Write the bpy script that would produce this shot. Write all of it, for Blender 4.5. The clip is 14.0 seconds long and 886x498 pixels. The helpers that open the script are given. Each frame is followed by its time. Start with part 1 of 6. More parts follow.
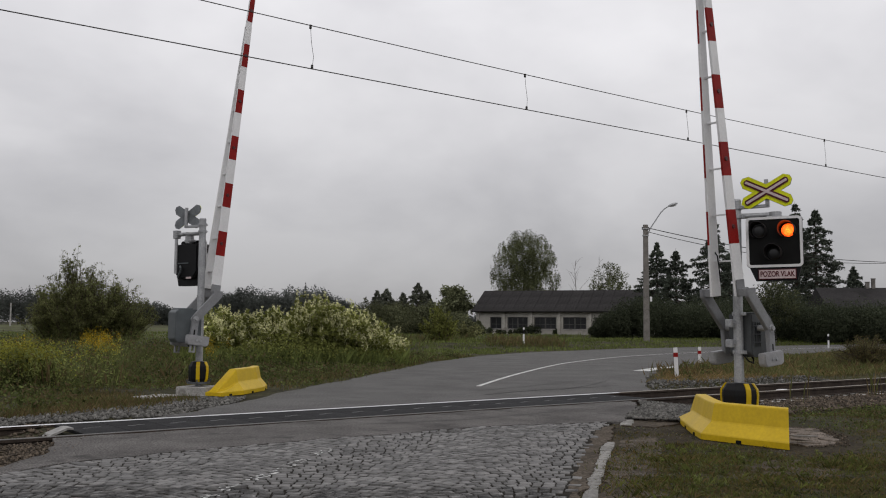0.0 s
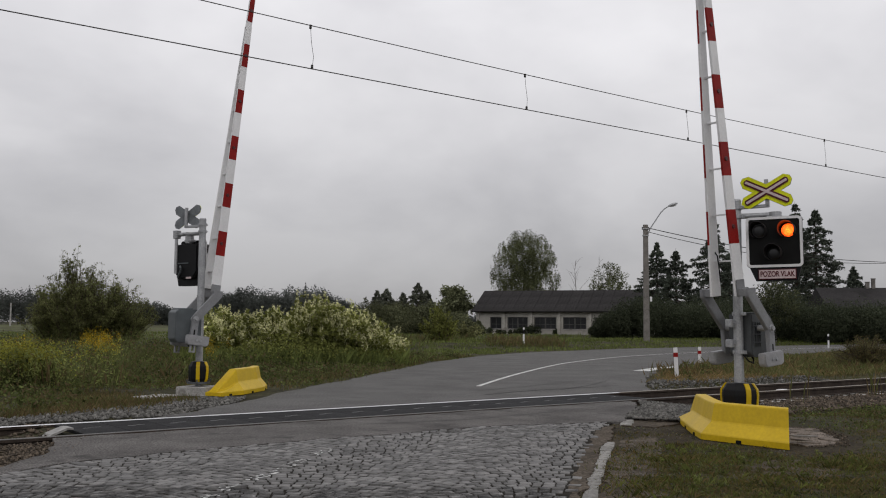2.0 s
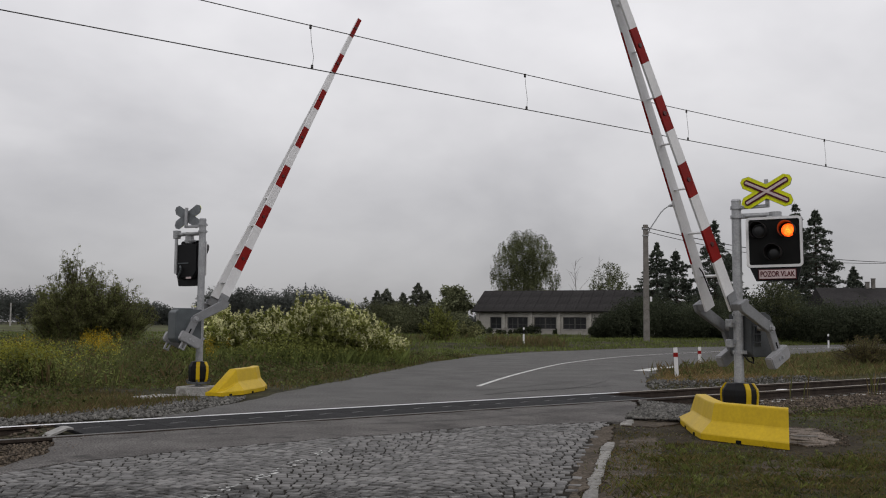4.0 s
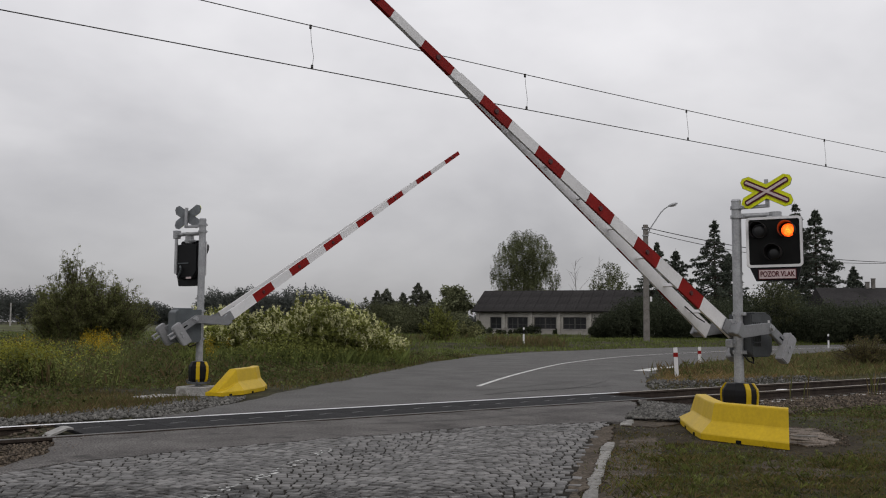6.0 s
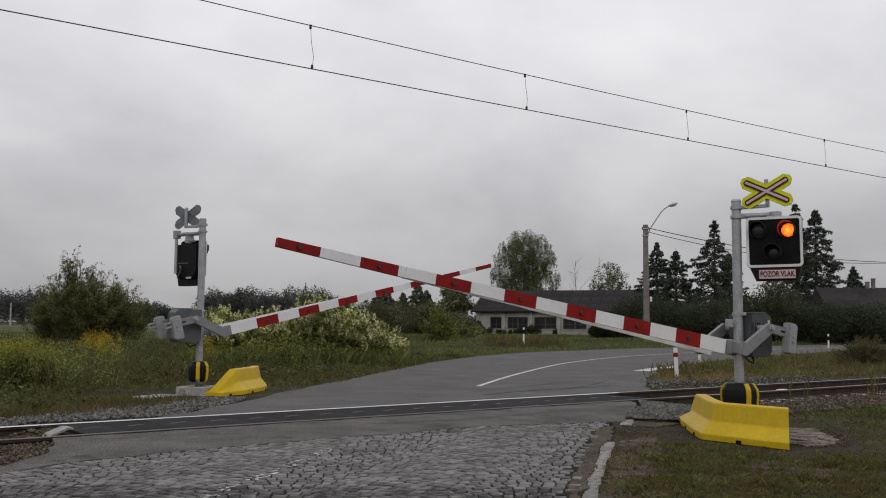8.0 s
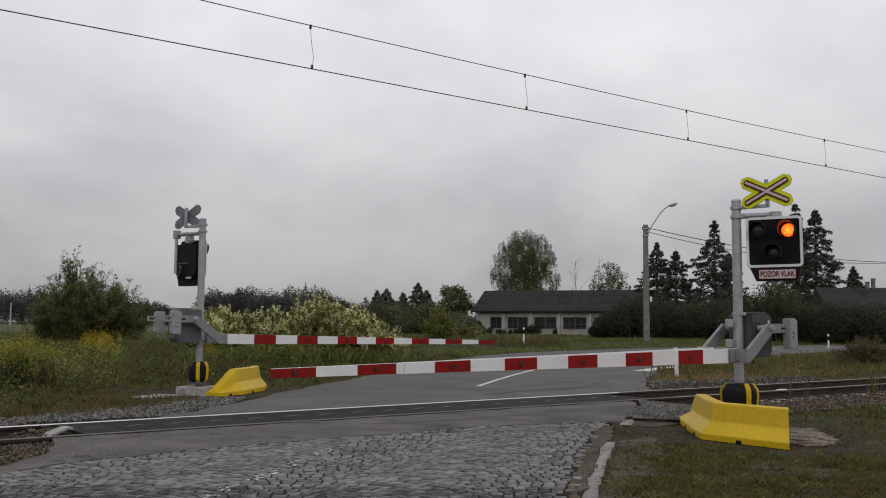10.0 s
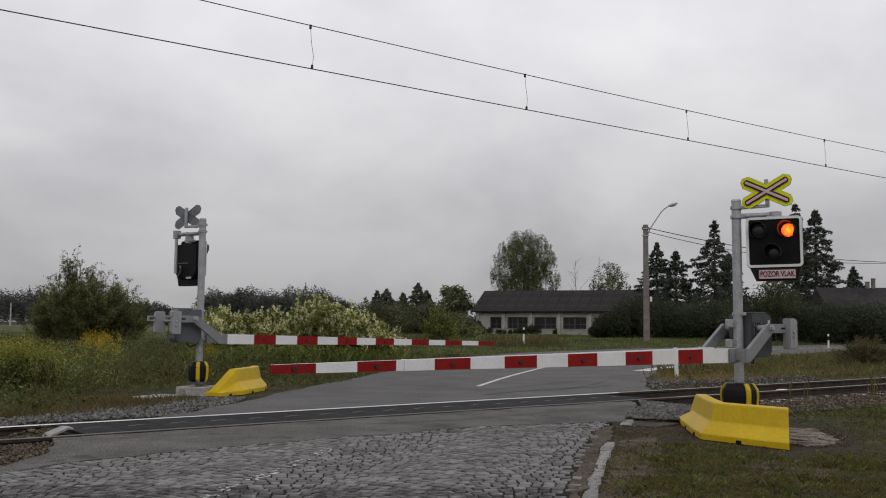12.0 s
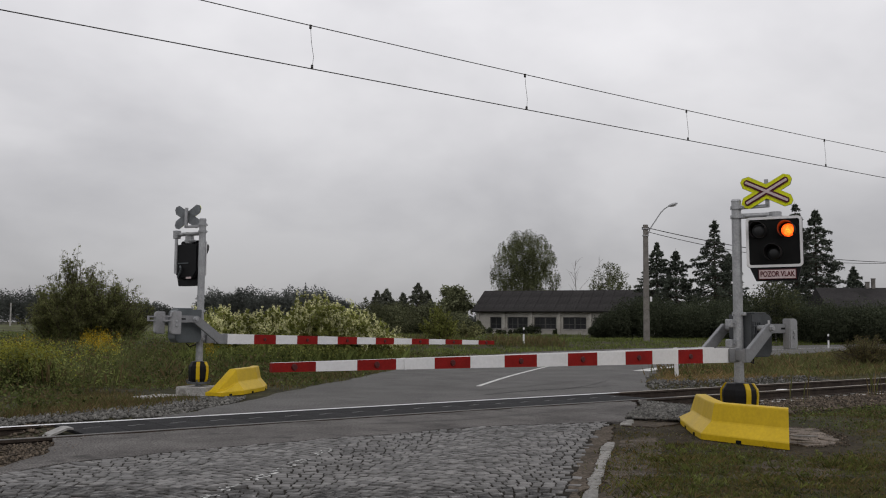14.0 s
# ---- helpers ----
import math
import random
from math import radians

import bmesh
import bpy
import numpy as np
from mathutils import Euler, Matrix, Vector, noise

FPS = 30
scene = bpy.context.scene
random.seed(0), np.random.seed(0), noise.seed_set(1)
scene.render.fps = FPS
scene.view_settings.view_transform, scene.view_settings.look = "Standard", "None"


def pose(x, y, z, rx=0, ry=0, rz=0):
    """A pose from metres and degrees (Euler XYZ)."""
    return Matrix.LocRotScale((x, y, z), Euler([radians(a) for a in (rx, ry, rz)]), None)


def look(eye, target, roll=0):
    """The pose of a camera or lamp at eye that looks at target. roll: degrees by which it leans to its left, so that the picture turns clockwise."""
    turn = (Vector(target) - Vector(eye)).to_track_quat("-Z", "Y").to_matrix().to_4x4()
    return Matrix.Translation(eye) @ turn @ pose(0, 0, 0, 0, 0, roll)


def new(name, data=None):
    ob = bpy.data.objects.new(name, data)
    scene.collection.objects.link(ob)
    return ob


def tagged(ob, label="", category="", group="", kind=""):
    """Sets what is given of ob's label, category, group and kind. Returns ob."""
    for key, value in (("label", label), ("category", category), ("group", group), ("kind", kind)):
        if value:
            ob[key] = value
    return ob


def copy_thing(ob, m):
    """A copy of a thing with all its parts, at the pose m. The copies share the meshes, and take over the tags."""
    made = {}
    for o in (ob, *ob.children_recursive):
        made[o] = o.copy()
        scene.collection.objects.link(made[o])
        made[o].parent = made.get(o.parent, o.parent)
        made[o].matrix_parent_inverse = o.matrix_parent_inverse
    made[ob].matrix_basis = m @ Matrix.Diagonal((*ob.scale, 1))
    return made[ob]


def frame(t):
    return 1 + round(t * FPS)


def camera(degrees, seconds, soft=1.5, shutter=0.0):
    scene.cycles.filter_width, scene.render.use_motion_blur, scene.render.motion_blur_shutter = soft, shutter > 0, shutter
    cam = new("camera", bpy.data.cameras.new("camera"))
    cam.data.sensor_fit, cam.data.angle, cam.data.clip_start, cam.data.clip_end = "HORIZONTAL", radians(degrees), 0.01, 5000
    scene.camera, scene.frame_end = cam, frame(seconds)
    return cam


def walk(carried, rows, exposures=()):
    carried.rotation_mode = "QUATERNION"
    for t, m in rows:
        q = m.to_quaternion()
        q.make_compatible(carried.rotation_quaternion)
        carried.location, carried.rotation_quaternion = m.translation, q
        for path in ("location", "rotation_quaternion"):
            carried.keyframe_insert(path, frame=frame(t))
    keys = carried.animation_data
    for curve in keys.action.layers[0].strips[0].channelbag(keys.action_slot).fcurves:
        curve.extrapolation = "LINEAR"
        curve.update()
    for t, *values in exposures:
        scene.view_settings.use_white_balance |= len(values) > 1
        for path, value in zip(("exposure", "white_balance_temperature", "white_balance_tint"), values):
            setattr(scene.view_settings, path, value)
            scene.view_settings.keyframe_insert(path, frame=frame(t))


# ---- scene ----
import collections

cam = camera(50.04, 14.0, soft=1.08)
EYE = Vector((0, 0, 1.42))
HEAD, RISE, ROLL = radians(37.2), radians(4.526), 0.367
AIM = EYE + Vector((math.sin(HEAD) * math.cos(RISE), math.cos(HEAD) * math.cos(RISE), math.sin(RISE))) * 20
walk(cam, [(0.0, look(EYE, AIM, ROLL)), (14.0, look(EYE, AIM, ROLL))])

# ---- world, sun, exposure ----
scene.view_settings.exposure = 0.0


def overcast_world():
    w = bpy.data.worlds.new("overcast_sky")
    w.use_nodes = True
    scene.world = w
    nt = w.node_tree
    nt.nodes.clear()
    N, L = nt.nodes.new, nt.links.new
    out, bg = N("ShaderNodeOutputWorld"), N("ShaderNodeBackground")
    sky = N("ShaderNodeTexSky")
    sky.sky_type, sky.sun_disc = "NISHITA", False
    sky.sun_elevation, sky.sun_rotation = radians(42), radians(200)
    tc, sep = N("ShaderNodeTexCoord"), N("ShaderNodeSeparateXYZ")
    L(tc.outputs["Generated"], sep.inputs[0])
    # cloud deck: direction flattened on to a plane overhead
    add = N("ShaderNodeMath"); add.operation = "ADD"; add.inputs[1].default_value = 0.42
    mx = N("ShaderNodeMath"); mx.operation = "MAXIMUM"; mx.inputs[1].default_value = 0.0
    L(sep.outputs[2], mx.inputs[0]); L(mx.outputs[0], add.inputs[0])
    comb = N("ShaderNodeCombineXYZ")
    for i in (0, 1):
        d = N("ShaderNodeMath"); d.operation = "DIVIDE"
        L(sep.outputs[i], d.inputs[0]); L(add.outputs[0], d.inputs[1]); L(d.outputs[0], comb.inputs[i])
    n1, n2 = N("ShaderNodeTexNoise"), N("ShaderNodeTexNoise")
    n1.inputs["Scale"].default_value, n1.inputs["Detail"].default_value, n1.inputs["Roughness"].default_value = 1.7, 5, 0.5
    n1.inputs["Distortion"].default_value = 0.35
    n2.inputs["Scale"].default_value, n2.inputs["Detail"].default_value = 5.5, 4
    for n in (n1, n2):
        L(comb.outputs[0], n.inputs["Vector"])
    blend = N("ShaderNodeMix"); blend.inputs[0].default_value = 0.22
    L(n1.outputs["Fac"], blend.inputs[2]); L(n2.outputs["Fac"], blend.inputs[3])
    ramp = N("ShaderNodeValToRGB")
    ramp.color_ramp.elements[0].position, ramp.color_ramp.elements[0].color = 0.32, (0.80, 0.79, 0.825, 1)
    ramp.color_ramp.elements[1].position, ramp.color_ramp.elements[1].color = 0.60, (1.10, 1.085, 1.115, 1)
    L(blend.outputs[0], ramp.inputs[0])
    # overcast luminance grows towards the zenith
    lift = N("ShaderNodeMapRange"); lift.interpolation_type = "LINEAR"
    lift.inputs[1].default_value, lift.inputs[2].default_value = 0.03, 0.36
    lift.inputs[3].default_value, lift.inputs[4].default_value = 0.41, 0.91
    L(mx.outputs[0], lift.inputs[0])
    mul = N("ShaderNodeMix"); mul.data_type, mul.blend_type = "RGBA", "MULTIPLY"
    mul.inputs[0].default_value = 1.0
    L(ramp.outputs[0], mul.inputs[6]); L(lift.outputs[0], mul.inputs[7])
    scale = N("ShaderNodeMix"); scale.data_type, scale.blend_type = "RGBA", "MULTIPLY"
    scale.inputs[0].default_value, scale.inputs[7].default_value = 1.0, (0.08, 0.08, 0.08, 1)
    L(sky.outputs[0], scale.inputs[6])
    mix = N("ShaderNodeMix"); mix.data_type = "RGBA"; mix.inputs[0].default_value = 0.96
    L(scale.outputs[2], mix.inputs[6]); L(mul.outputs[2], mix.inputs[7])
    L(mix.outputs[2], bg.inputs[0]); L(bg.outputs[0], out.inputs[0])


overcast_world()
sun = new("sun", bpy.data.lights.new("sun", "SUN"))
sun.data.energy, sun.data.angle, sun.data.color = 0.5, radians(40), (1.0, 0.97, 0.93)
sun.rotation_euler = (radians(48), 0, radians(-20))


# ---- materials ----
def mat(name, col, rough=0.7, metal=0.0, var=0.2, scale=6.0, fine=60.0, fvar=0.12, bump=0.0, island=0.0, rand=0.0, clear=0.0, spec=0.5, stain=None, stain_scale=2.0, stain_cut=0.6):
    m = bpy.data.materials.new(name)
    m.use_nodes = True
    nt = m.node_tree
    N, L = nt.nodes.new, nt.links.new
    p = nt.nodes["Principled BSDF"]
    p.inputs["Roughness"].default_value, p.inputs["Metallic"].default_value = rough, metal
    p.inputs["Coat Weight"].default_value = clear
    p.inputs["Specular IOR Level"].default_value = spec
    tc = N("ShaderNodeTexCoord")
    a, b = N("ShaderNodeTexNoise"), N("ShaderNodeTexNoise")
    a.inputs["Scale"].default_value, a.inputs["Detail"].default_value = scale, 5
    b.inputs["Scale"].default_value, b.inputs["Detail"].default_value = fine, 3
    L(tc.outputs["Object"], a.inputs["Vector"]); L(tc.outputs["Object"], b.inputs["Vector"])

    def span(src, lo, hi, frm=(0.25, 0.75)):
        r = N("ShaderNodeMapRange")
        r.inputs[1].default_value, r.inputs[2].default_value = frm
        r.inputs[3].default_value, r.inputs[4].default_value = lo, hi
        L(src, r.inputs[0])
        return r.outputs[0]

    def times(x, y):
        q = N("ShaderNodeMath"); q.operation = "MULTIPLY"
        L(x, q.inputs[0]); L(y, q.inputs[1])
        return q.outputs[0]

    f = times(span(a.outputs["Fac"], 1 - var, 1 + var, (0.32, 0.68)), span(b.outputs["Fac"], 1 - fvar, 1 + fvar, (0.34, 0.66)))
    if island:
        g = N("ShaderNodeNewGeometry")
        f = times(f, span(g.outputs["Random Per Island"], 1 - island, 1 + island, (0, 1)))
    if rand:
        o = N("ShaderNodeObjectInfo")
        f = times(f, span(o.outputs["Random"], 1 - rand, 1 + rand, (0, 1)))
    c = N("ShaderNodeMix"); c.data_type, c.blend_type = "RGBA", "MULTIPLY"
    c.inputs[0].default_value, c.inputs[6].default_value = 1.0, (*col, 1)
    L(f, c.inputs[7])
    colour = c.outputs[2]
    if stain:
        s = N("ShaderNodeTexNoise")
        s.inputs["Scale"].default_value, s.inputs["Detail"].default_value, s.inputs["Roughness"].default_value = stain_scale, 7, 0.65
        L(tc.outputs["Object"], s.inputs["Vector"])
        k = N("ShaderNodeMix"); k.data_type = "RGBA"
        L(span(s.outputs["Fac"], 0, 1, (stain_cut, stain_cut + 0.12)), k.inputs[0])
        L(colour, k.inputs[6]); k.inputs[7].default_value = (*stain, 1)
        colour = k.outputs[2]
    L(colour, p.inputs["Base Color"])
    if bump:
        u = N("ShaderNodeBump"); u.inputs["Strength"].default_value, u.inputs["Distance"].default_value = 0.6, bump
        L(b.outputs["Fac"], u.inputs["Height"]); L(u.outputs[0], p.inputs["Normal"])
    return m


def leaf_mat(name, col, island=0.45, light=0.35, scale=0.5, alt=None, var=0.4):
    """Leaves: diffuse with some light passing through, tinted leaf by leaf."""
    m = mat(name, col, 0.6, var=var, scale=scale, fine=3.0, fvar=0.15, island=island, spec=0.08)
    nt = m.node_tree
    p, out = nt.nodes["Principled BSDF"], nt.nodes["Material Output"]
    t, x = nt.nodes.new("ShaderNodeBsdfTranslucent"), nt.nodes.new("ShaderNodeMixShader")
    src = p.inputs["Base Color"].links[0].from_socket
    if alt:
        g, r, k = nt.nodes.new("ShaderNodeNewGeometry"), nt.nodes.new("ShaderNodeMath"), nt.nodes.new("ShaderNodeMix")
        r.operation, r.inputs[1].default_value = "GREATER_THAN", 1 - alt[1]
        k.data_type, k.inputs[7].default_value = "RGBA", (*alt[0], 1)
        nt.links.new(g.outputs["Random Per Island"], r.inputs[0])
        nt.links.new(r.outputs[0], k.inputs[0]); nt.links.new(src, k.inputs[6])
        src = k.outputs[2]
        nt.links.new(src, p.inputs["Base Color"])
    nt.links.new(src, t.inputs[0])
    x.inputs[0].default_value = light
    nt.links.new(p.outputs[0], x.inputs[1]); nt.links.new(t.outputs[0], x.inputs[2]); nt.links.new(x.outputs[0], out.inputs[0])
    return m


def glow_mat(name, col, strength):
    m = bpy.data.materials.new(name)
    m.use_nodes = True
    nt = m.node_tree
    p = nt.nodes["Principled BSDF"]
    p.inputs["Base Color"].default_value = (0.3, 0.02, 0.01, 1)
    p.inputs["Emission Color"].default_value = (*col, 1)
    tc, ln = nt.nodes.new("ShaderNodeTexCoord"), nt.nodes.new("ShaderNodeVectorMath")
    ln.operation = "LENGTH"
    vo, ad = nt.nodes.new("ShaderNodeTexVoronoi"), nt.nodes.new("ShaderNodeMapRange")
    vo.inputs["Scale"].default_value = 38
    mr, mu = nt.nodes.new("ShaderNodeMapRange"), nt.nodes.new("ShaderNodeMath")
    mr.inputs[1].default_value, mr.inputs[2].default_value, mr.inputs[3].default_value, mr.inputs[4].default_value = 0.03, 0.105, strength, strength * 0.16
    ad.inputs[1].default_value, ad.inputs[2].default_value, ad.inputs[3].default_value, ad.inputs[4].default_value = 0.0, 0.6, 1.35, 0.55
    mu.operation = "MULTIPLY"
    L = nt.links.new
    L(tc.outputs["Object"], ln.inputs[0]); L(ln.outputs["Value"], mr.inputs[0])
    L(tc.outputs["Object"], vo.inputs["Vector"]); L(vo.outputs["Distance"], ad.inputs[0])
    L(mr.outputs[0], mu.inputs[0]); L(ad.outputs[0], mu.inputs[1]); L(mu.outputs[0], p.inputs["Emission Strength"])
    return m


M = {
    "asphalt": mat("worn_asphalt", (0.100, 0.097, 0.094), 0.9, var=0.15, scale=0.8, fine=34, fvar=0.42, bump=0.006, spec=0.1, stain=(0.074, 0.072, 0.070), stain_scale=1.1, stain_cut=0.57),
    "asphalt_new": mat("patched_asphalt", (0.098, 0.092, 0.088), 0.92, var=0.26, scale=1.3, fine=48, fvar=0.60, bump=0.008, spec=0.1, stain=(0.050, 0.048, 0.046), stain_scale=1.8, stain_cut=0.56),
    "crack": mat("dark_crack_sealant", (0.058, 0.056, 0.055), 0.8, var=0.3, scale=3, spec=0.2),
    "joint": mat("sett_joint_dirt", (0.017, 0.0145, 0.011), 0.95, var=0.4, scale=3, fine=40, fvar=0.3, spec=0.1, stain=(0.038, 0.040, 0.024), stain_scale=1.2, stain_cut=0.62),
    "sett": mat("granite_sett", (0.138, 0.134, 0.130), 0.72, var=0.14, scale=9, fine=70, fvar=0.16, bump=0.002, rand=0.38, spec=0.3),
    "sett_rest": mat("granite_setts", (0.138, 0.134, 0.130), 0.72, var=0.16, scale=1.3, fine=70, fvar=0.16, bump=0.002, island=0.38, spec=0.3),
    "kerb": mat("granite_kerb", (0.22, 0.213, 0.20), 0.85, var=0.25, scale=5, fine=50, fvar=0.3, bump=0.005, rand=0.22, spec=0.2, stain=(0.10, 0.095, 0.08), stain_scale=4, stain_cut=0.52),
    "line": mat("worn_road_paint", (0.50, 0.50, 0.485), 0.8, var=0.15, scale=3, fine=40, fvar=0.2, spec=0.2, stain=(0.17, 0.17, 0.165), stain_scale=4, stain_cut=0.57),
    "line_old": mat("old_road_paint", (0.36, 0.36, 0.35), 0.85, var=0.2, scale=6, fine=40, fvar=0.3, spec=0.2, stain=(0.10, 0.10, 0.098), stain_scale=3.5, stain_cut=0.48),
    "soil": mat("meadow_soil", (0.040, 0.038, 0.020), 0.97, var=0.4, scale=0.5, fine=11, fvar=0.45, bump=0.02, spec=0.1, stain=(0.062, 0.049, 0.032), stain_scale=0.9, stain_cut=0.54),
    "dirt": mat("oily_dirt", (0.037, 0.030, 0.020), 0.97, var=0.4, scale=1.6, fine=24, fvar=0.5, bump=0.02, spec=0.1, stain=(0.055, 0.044, 0.030), stain_scale=2.2, stain_cut=0.55),
    "brown_dirt": mat("trodden_brown_dirt", (0.080, 0.066, 0.052), 0.97, var=0.35, scale=2.5, fine=30, fvar=0.5, bump=0.01, spec=0.1, stain=(0.045, 0.037, 0.028), stain_scale=5, stain_cut=0.52),
    "stone": mat("ballast_stone", (0.110, 0.106, 0.098), 0.9, var=0.25, scale=4, fine=60, fvar=0.2, island=0.5, spec=0.2),
    "rust_stone": mat("rusty_ballast", (0.074, 0.058, 0.043), 0.9, var=0.25, scale=4, fine=60, fvar=0.2, island=0.75, spec=0.2),
    "rail_top": mat("polished_rail_head", (0.62, 0.62, 0.63), 0.35, 1.0, var=0.1, scale=3, fine=80, fvar=0.1),
    "rail_dull": mat("dull_rail_head", (0.10, 0.095, 0.09), 0.6, 0.3, var=0.2, scale=3, fine=60, fvar=0.2),
    "rail_worn": mat("brownish_worn_rail_head", (0.20, 0.175, 0.145), 0.5, 0.3, var=0.2, scale=3, fine=60, fvar=0.2),
    "rail_side": mat("rusty_rail", (0.036, 0.027, 0.022), 0.9, 0.0, var=0.3, scale=5, fine=60, fvar=0.25, bump=0.002, spec=0.2),
    "rubber": mat("black_rubber", (0.022, 0.022, 0.023), 0.8, var=0.3, scale=3, fine=40, fvar=0.4, bump=0.003, rand=0.15, spec=0.06),
    "rubber_mark": mat("worn_rubber_boss", (0.13, 0.13, 0.13), 0.7, var=0.2, spec=0.2),
    "galv": mat("galvanised_steel", (0.33, 0.335, 0.345), 0.5, 0.45, var=0.14, scale=7, fine=40, fvar=0.12),
    "grey": mat("light_grey_paint", (0.185, 0.188, 0.195), 0.5, 0.05, var=0.12, scale=6, fine=40, fvar=0.08),
    "weight": mat("pale_grey_casting", (0.255, 0.255, 0.262), 0.6, 0.05, var=0.12, scale=6, fine=60, fvar=0.08, bump=0.002),
    "dark_box": mat("dark_grey_paint", (0.058, 0.062, 0.065), 0.5, 0.05, var=0.16, scale=5, fine=50, fvar=0.1, spec=0.3),
    "frame_grey": mat("weathered_window_frame", (0.085, 0.082, 0.078), 0.8, var=0.25, scale=2, fine=12, fvar=0.2, spec=0.2),
    "pale_steel": mat("weathered_pale_steel", (0.25, 0.243, 0.23), 0.6, 0.2, var=0.25, scale=4, fine=30, fvar=0.2, stain=(0.16, 0.13, 0.10), stain_scale=5, stain_cut=0.56),
    "field": mat("far_field_grass", (0.082, 0.090, 0.044), 0.95, var=0.3, scale=0.08, fine=1.2, fvar=0.3, spec=0.05, stain=(0.105, 0.095, 0.052), stain_scale=0.05, stain_cut=0.52),
    "dry_weeds": leaf_mat("olive_brown_weeds", (0.125, 0.118, 0.052), 0.4, 0.4, 0.6, alt=((0.14, 0.105, 0.05), 0.3)),
    "tuft_leaf": leaf_mat("fresh_tuft_leaves", (0.112, 0.128, 0.036), 0.45, 0.45, 1.5),
    "slate_box": mat("slate_grey_paint", (0.082, 0.092, 0.098), 0.5, 0.05, var=0.14, scale=5, fine=50, fvar=0.08, spec=0.3),
    "sign_back": mat("dull_sign_back", (0.150, 0.160, 0.170), 0.6, 0.2, var=0.18, scale=7, fine=40, fvar=0.1, spec=0.3),
    "white": mat("white_paint", (0.64, 0.635, 0.64), 0.45, var=0.06, scale=3, fine=30, fvar=0.04, stain=(0.60, 0.59, 0.585), stain_scale=6, stain_cut=0.6),
    "red": mat("red_sheeting", (0.200, 0.0065, 0.005), 0.55, var=0.16, scale=4, fine=50, fvar=0.12, spec=0.18),
    "red_dark": mat("dark_red_lens", (0.060, 0.004, 0.004), 0.4, var=0.1),
    "yellow": mat("yellow_paint", (0.50, 0.335, 0.002), 0.5, var=0.08, scale=3, fine=25, fvar=0.06, bump=0.002, spec=0.3, stain=(0.42, 0.285, 0.008), stain_scale=2.5, stain_cut=0.66),
    "black": mat("black_plastic", (0.006, 0.006, 0.007), 0.55, var=0.2, scale=6, spec=0.16),
    "matt_black": mat("matt_black", (0.006, 0.006, 0.006), 0.8, var=0.2, scale=6, spec=0.15),
    "fluor": mat("fluorescent_yellow_sheeting", (0.60, 0.63, 0.008), 0.55, var=0.05, scale=4, spec=0.25),
    "maroon": mat("maroon_band", (0.070, 0.008, 0.011), 0.5, var=0.1, spec=0.3),
    "pinkish": mat("pale_reflective_sheeting", (0.50, 0.40, 0.40), 0.5, var=0.08, scale=8, spec=0.3),
    "concrete": mat("weathered_concrete", (0.31, 0.30, 0.285), 0.9, var=0.2, scale=3, fine=40, fvar=0.2, bump=0.004, spec=0.2, stain=(0.13, 0.12, 0.105), stain_scale=2.5, stain_cut=0.54),
    "old_concrete": mat("broken_old_concrete", (0.165, 0.138, 0.115), 0.95, var=0.3, scale=3, fine=30, fvar=0.35, bump=0.01, spec=0.15, stain=(0.045, 0.038, 0.032), stain_scale=2.2, stain_cut=0.5),
    "pole_concrete": mat("dark_pole_concrete", (0.170, 0.158, 0.145), 0.9, var=0.2, scale=2, fine=30, fvar=0.2, bump=0.004, spec=0.2, stain=(0.10, 0.09, 0.08), stain_scale=1.5, stain_cut=0.54),
    "lens": mat("dark_lens_glass", (0.008, 0.008, 0.009), 0.3, var=0.1, spec=0.4),
    "visor": mat("glossy_black_visor", (0.016, 0.014, 0.014), 0.42, var=0.1),
    "glow": glow_mat("red_lamp_light", (1.0, 0.085, 0.006), 7.5),
    "wire": mat("copper_wire_dark", (0.030, 0.028, 0.026), 0.7, 0.2, var=0.1),
    "roof": mat("old_fibre_cement_roof", (0.031, 0.029, 0.029), 0.95, var=0.25, scale=0.5, fine=9, fvar=0.25, rand=0.06, spec=0.1, stain=(0.022, 0.021, 0.02), stain_scale=0.8, stain_cut=0.54),
    "plaster": mat("pale_weathered_plaster", (0.33, 0.315, 0.285), 0.95, var=0.15, scale=0.6, fine=8, fvar=0.12, spec=0.15, stain=(0.24, 0.225, 0.20), stain_scale=0.9, stain_cut=0.55),
    "win_dark": mat("dark_window_glass", (0.014, 0.015, 0.017), 0.3, var=0.3, scale=1.0, spec=0.3),
    "bark": mat("bark", (0.060, 0.048, 0.037), 0.95, var=0.3, scale=3, fine=20, fvar=0.3, spec=0.1),
    "birch_bark": mat("birch_bark", (0.22, 0.21, 0.20), 0.9, var=0.45, scale=2.5, fine=9, fvar=0.3, spec=0.1),
    "grass": leaf_mat("grass_blades", (0.100, 0.108, 0.036), 0.5, 0.4, 0.6, alt=((0.165, 0.128, 0.062), 0.26), var=0.55),
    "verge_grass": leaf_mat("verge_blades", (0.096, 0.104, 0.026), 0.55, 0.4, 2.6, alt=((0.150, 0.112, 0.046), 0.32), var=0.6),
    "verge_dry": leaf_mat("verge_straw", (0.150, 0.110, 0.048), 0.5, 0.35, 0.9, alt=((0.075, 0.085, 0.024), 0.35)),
    "shrub_leaf": leaf_mat("olive_shrub_leaves", (0.120, 0.128, 0.070), 0.5, 0.4, 0.2),
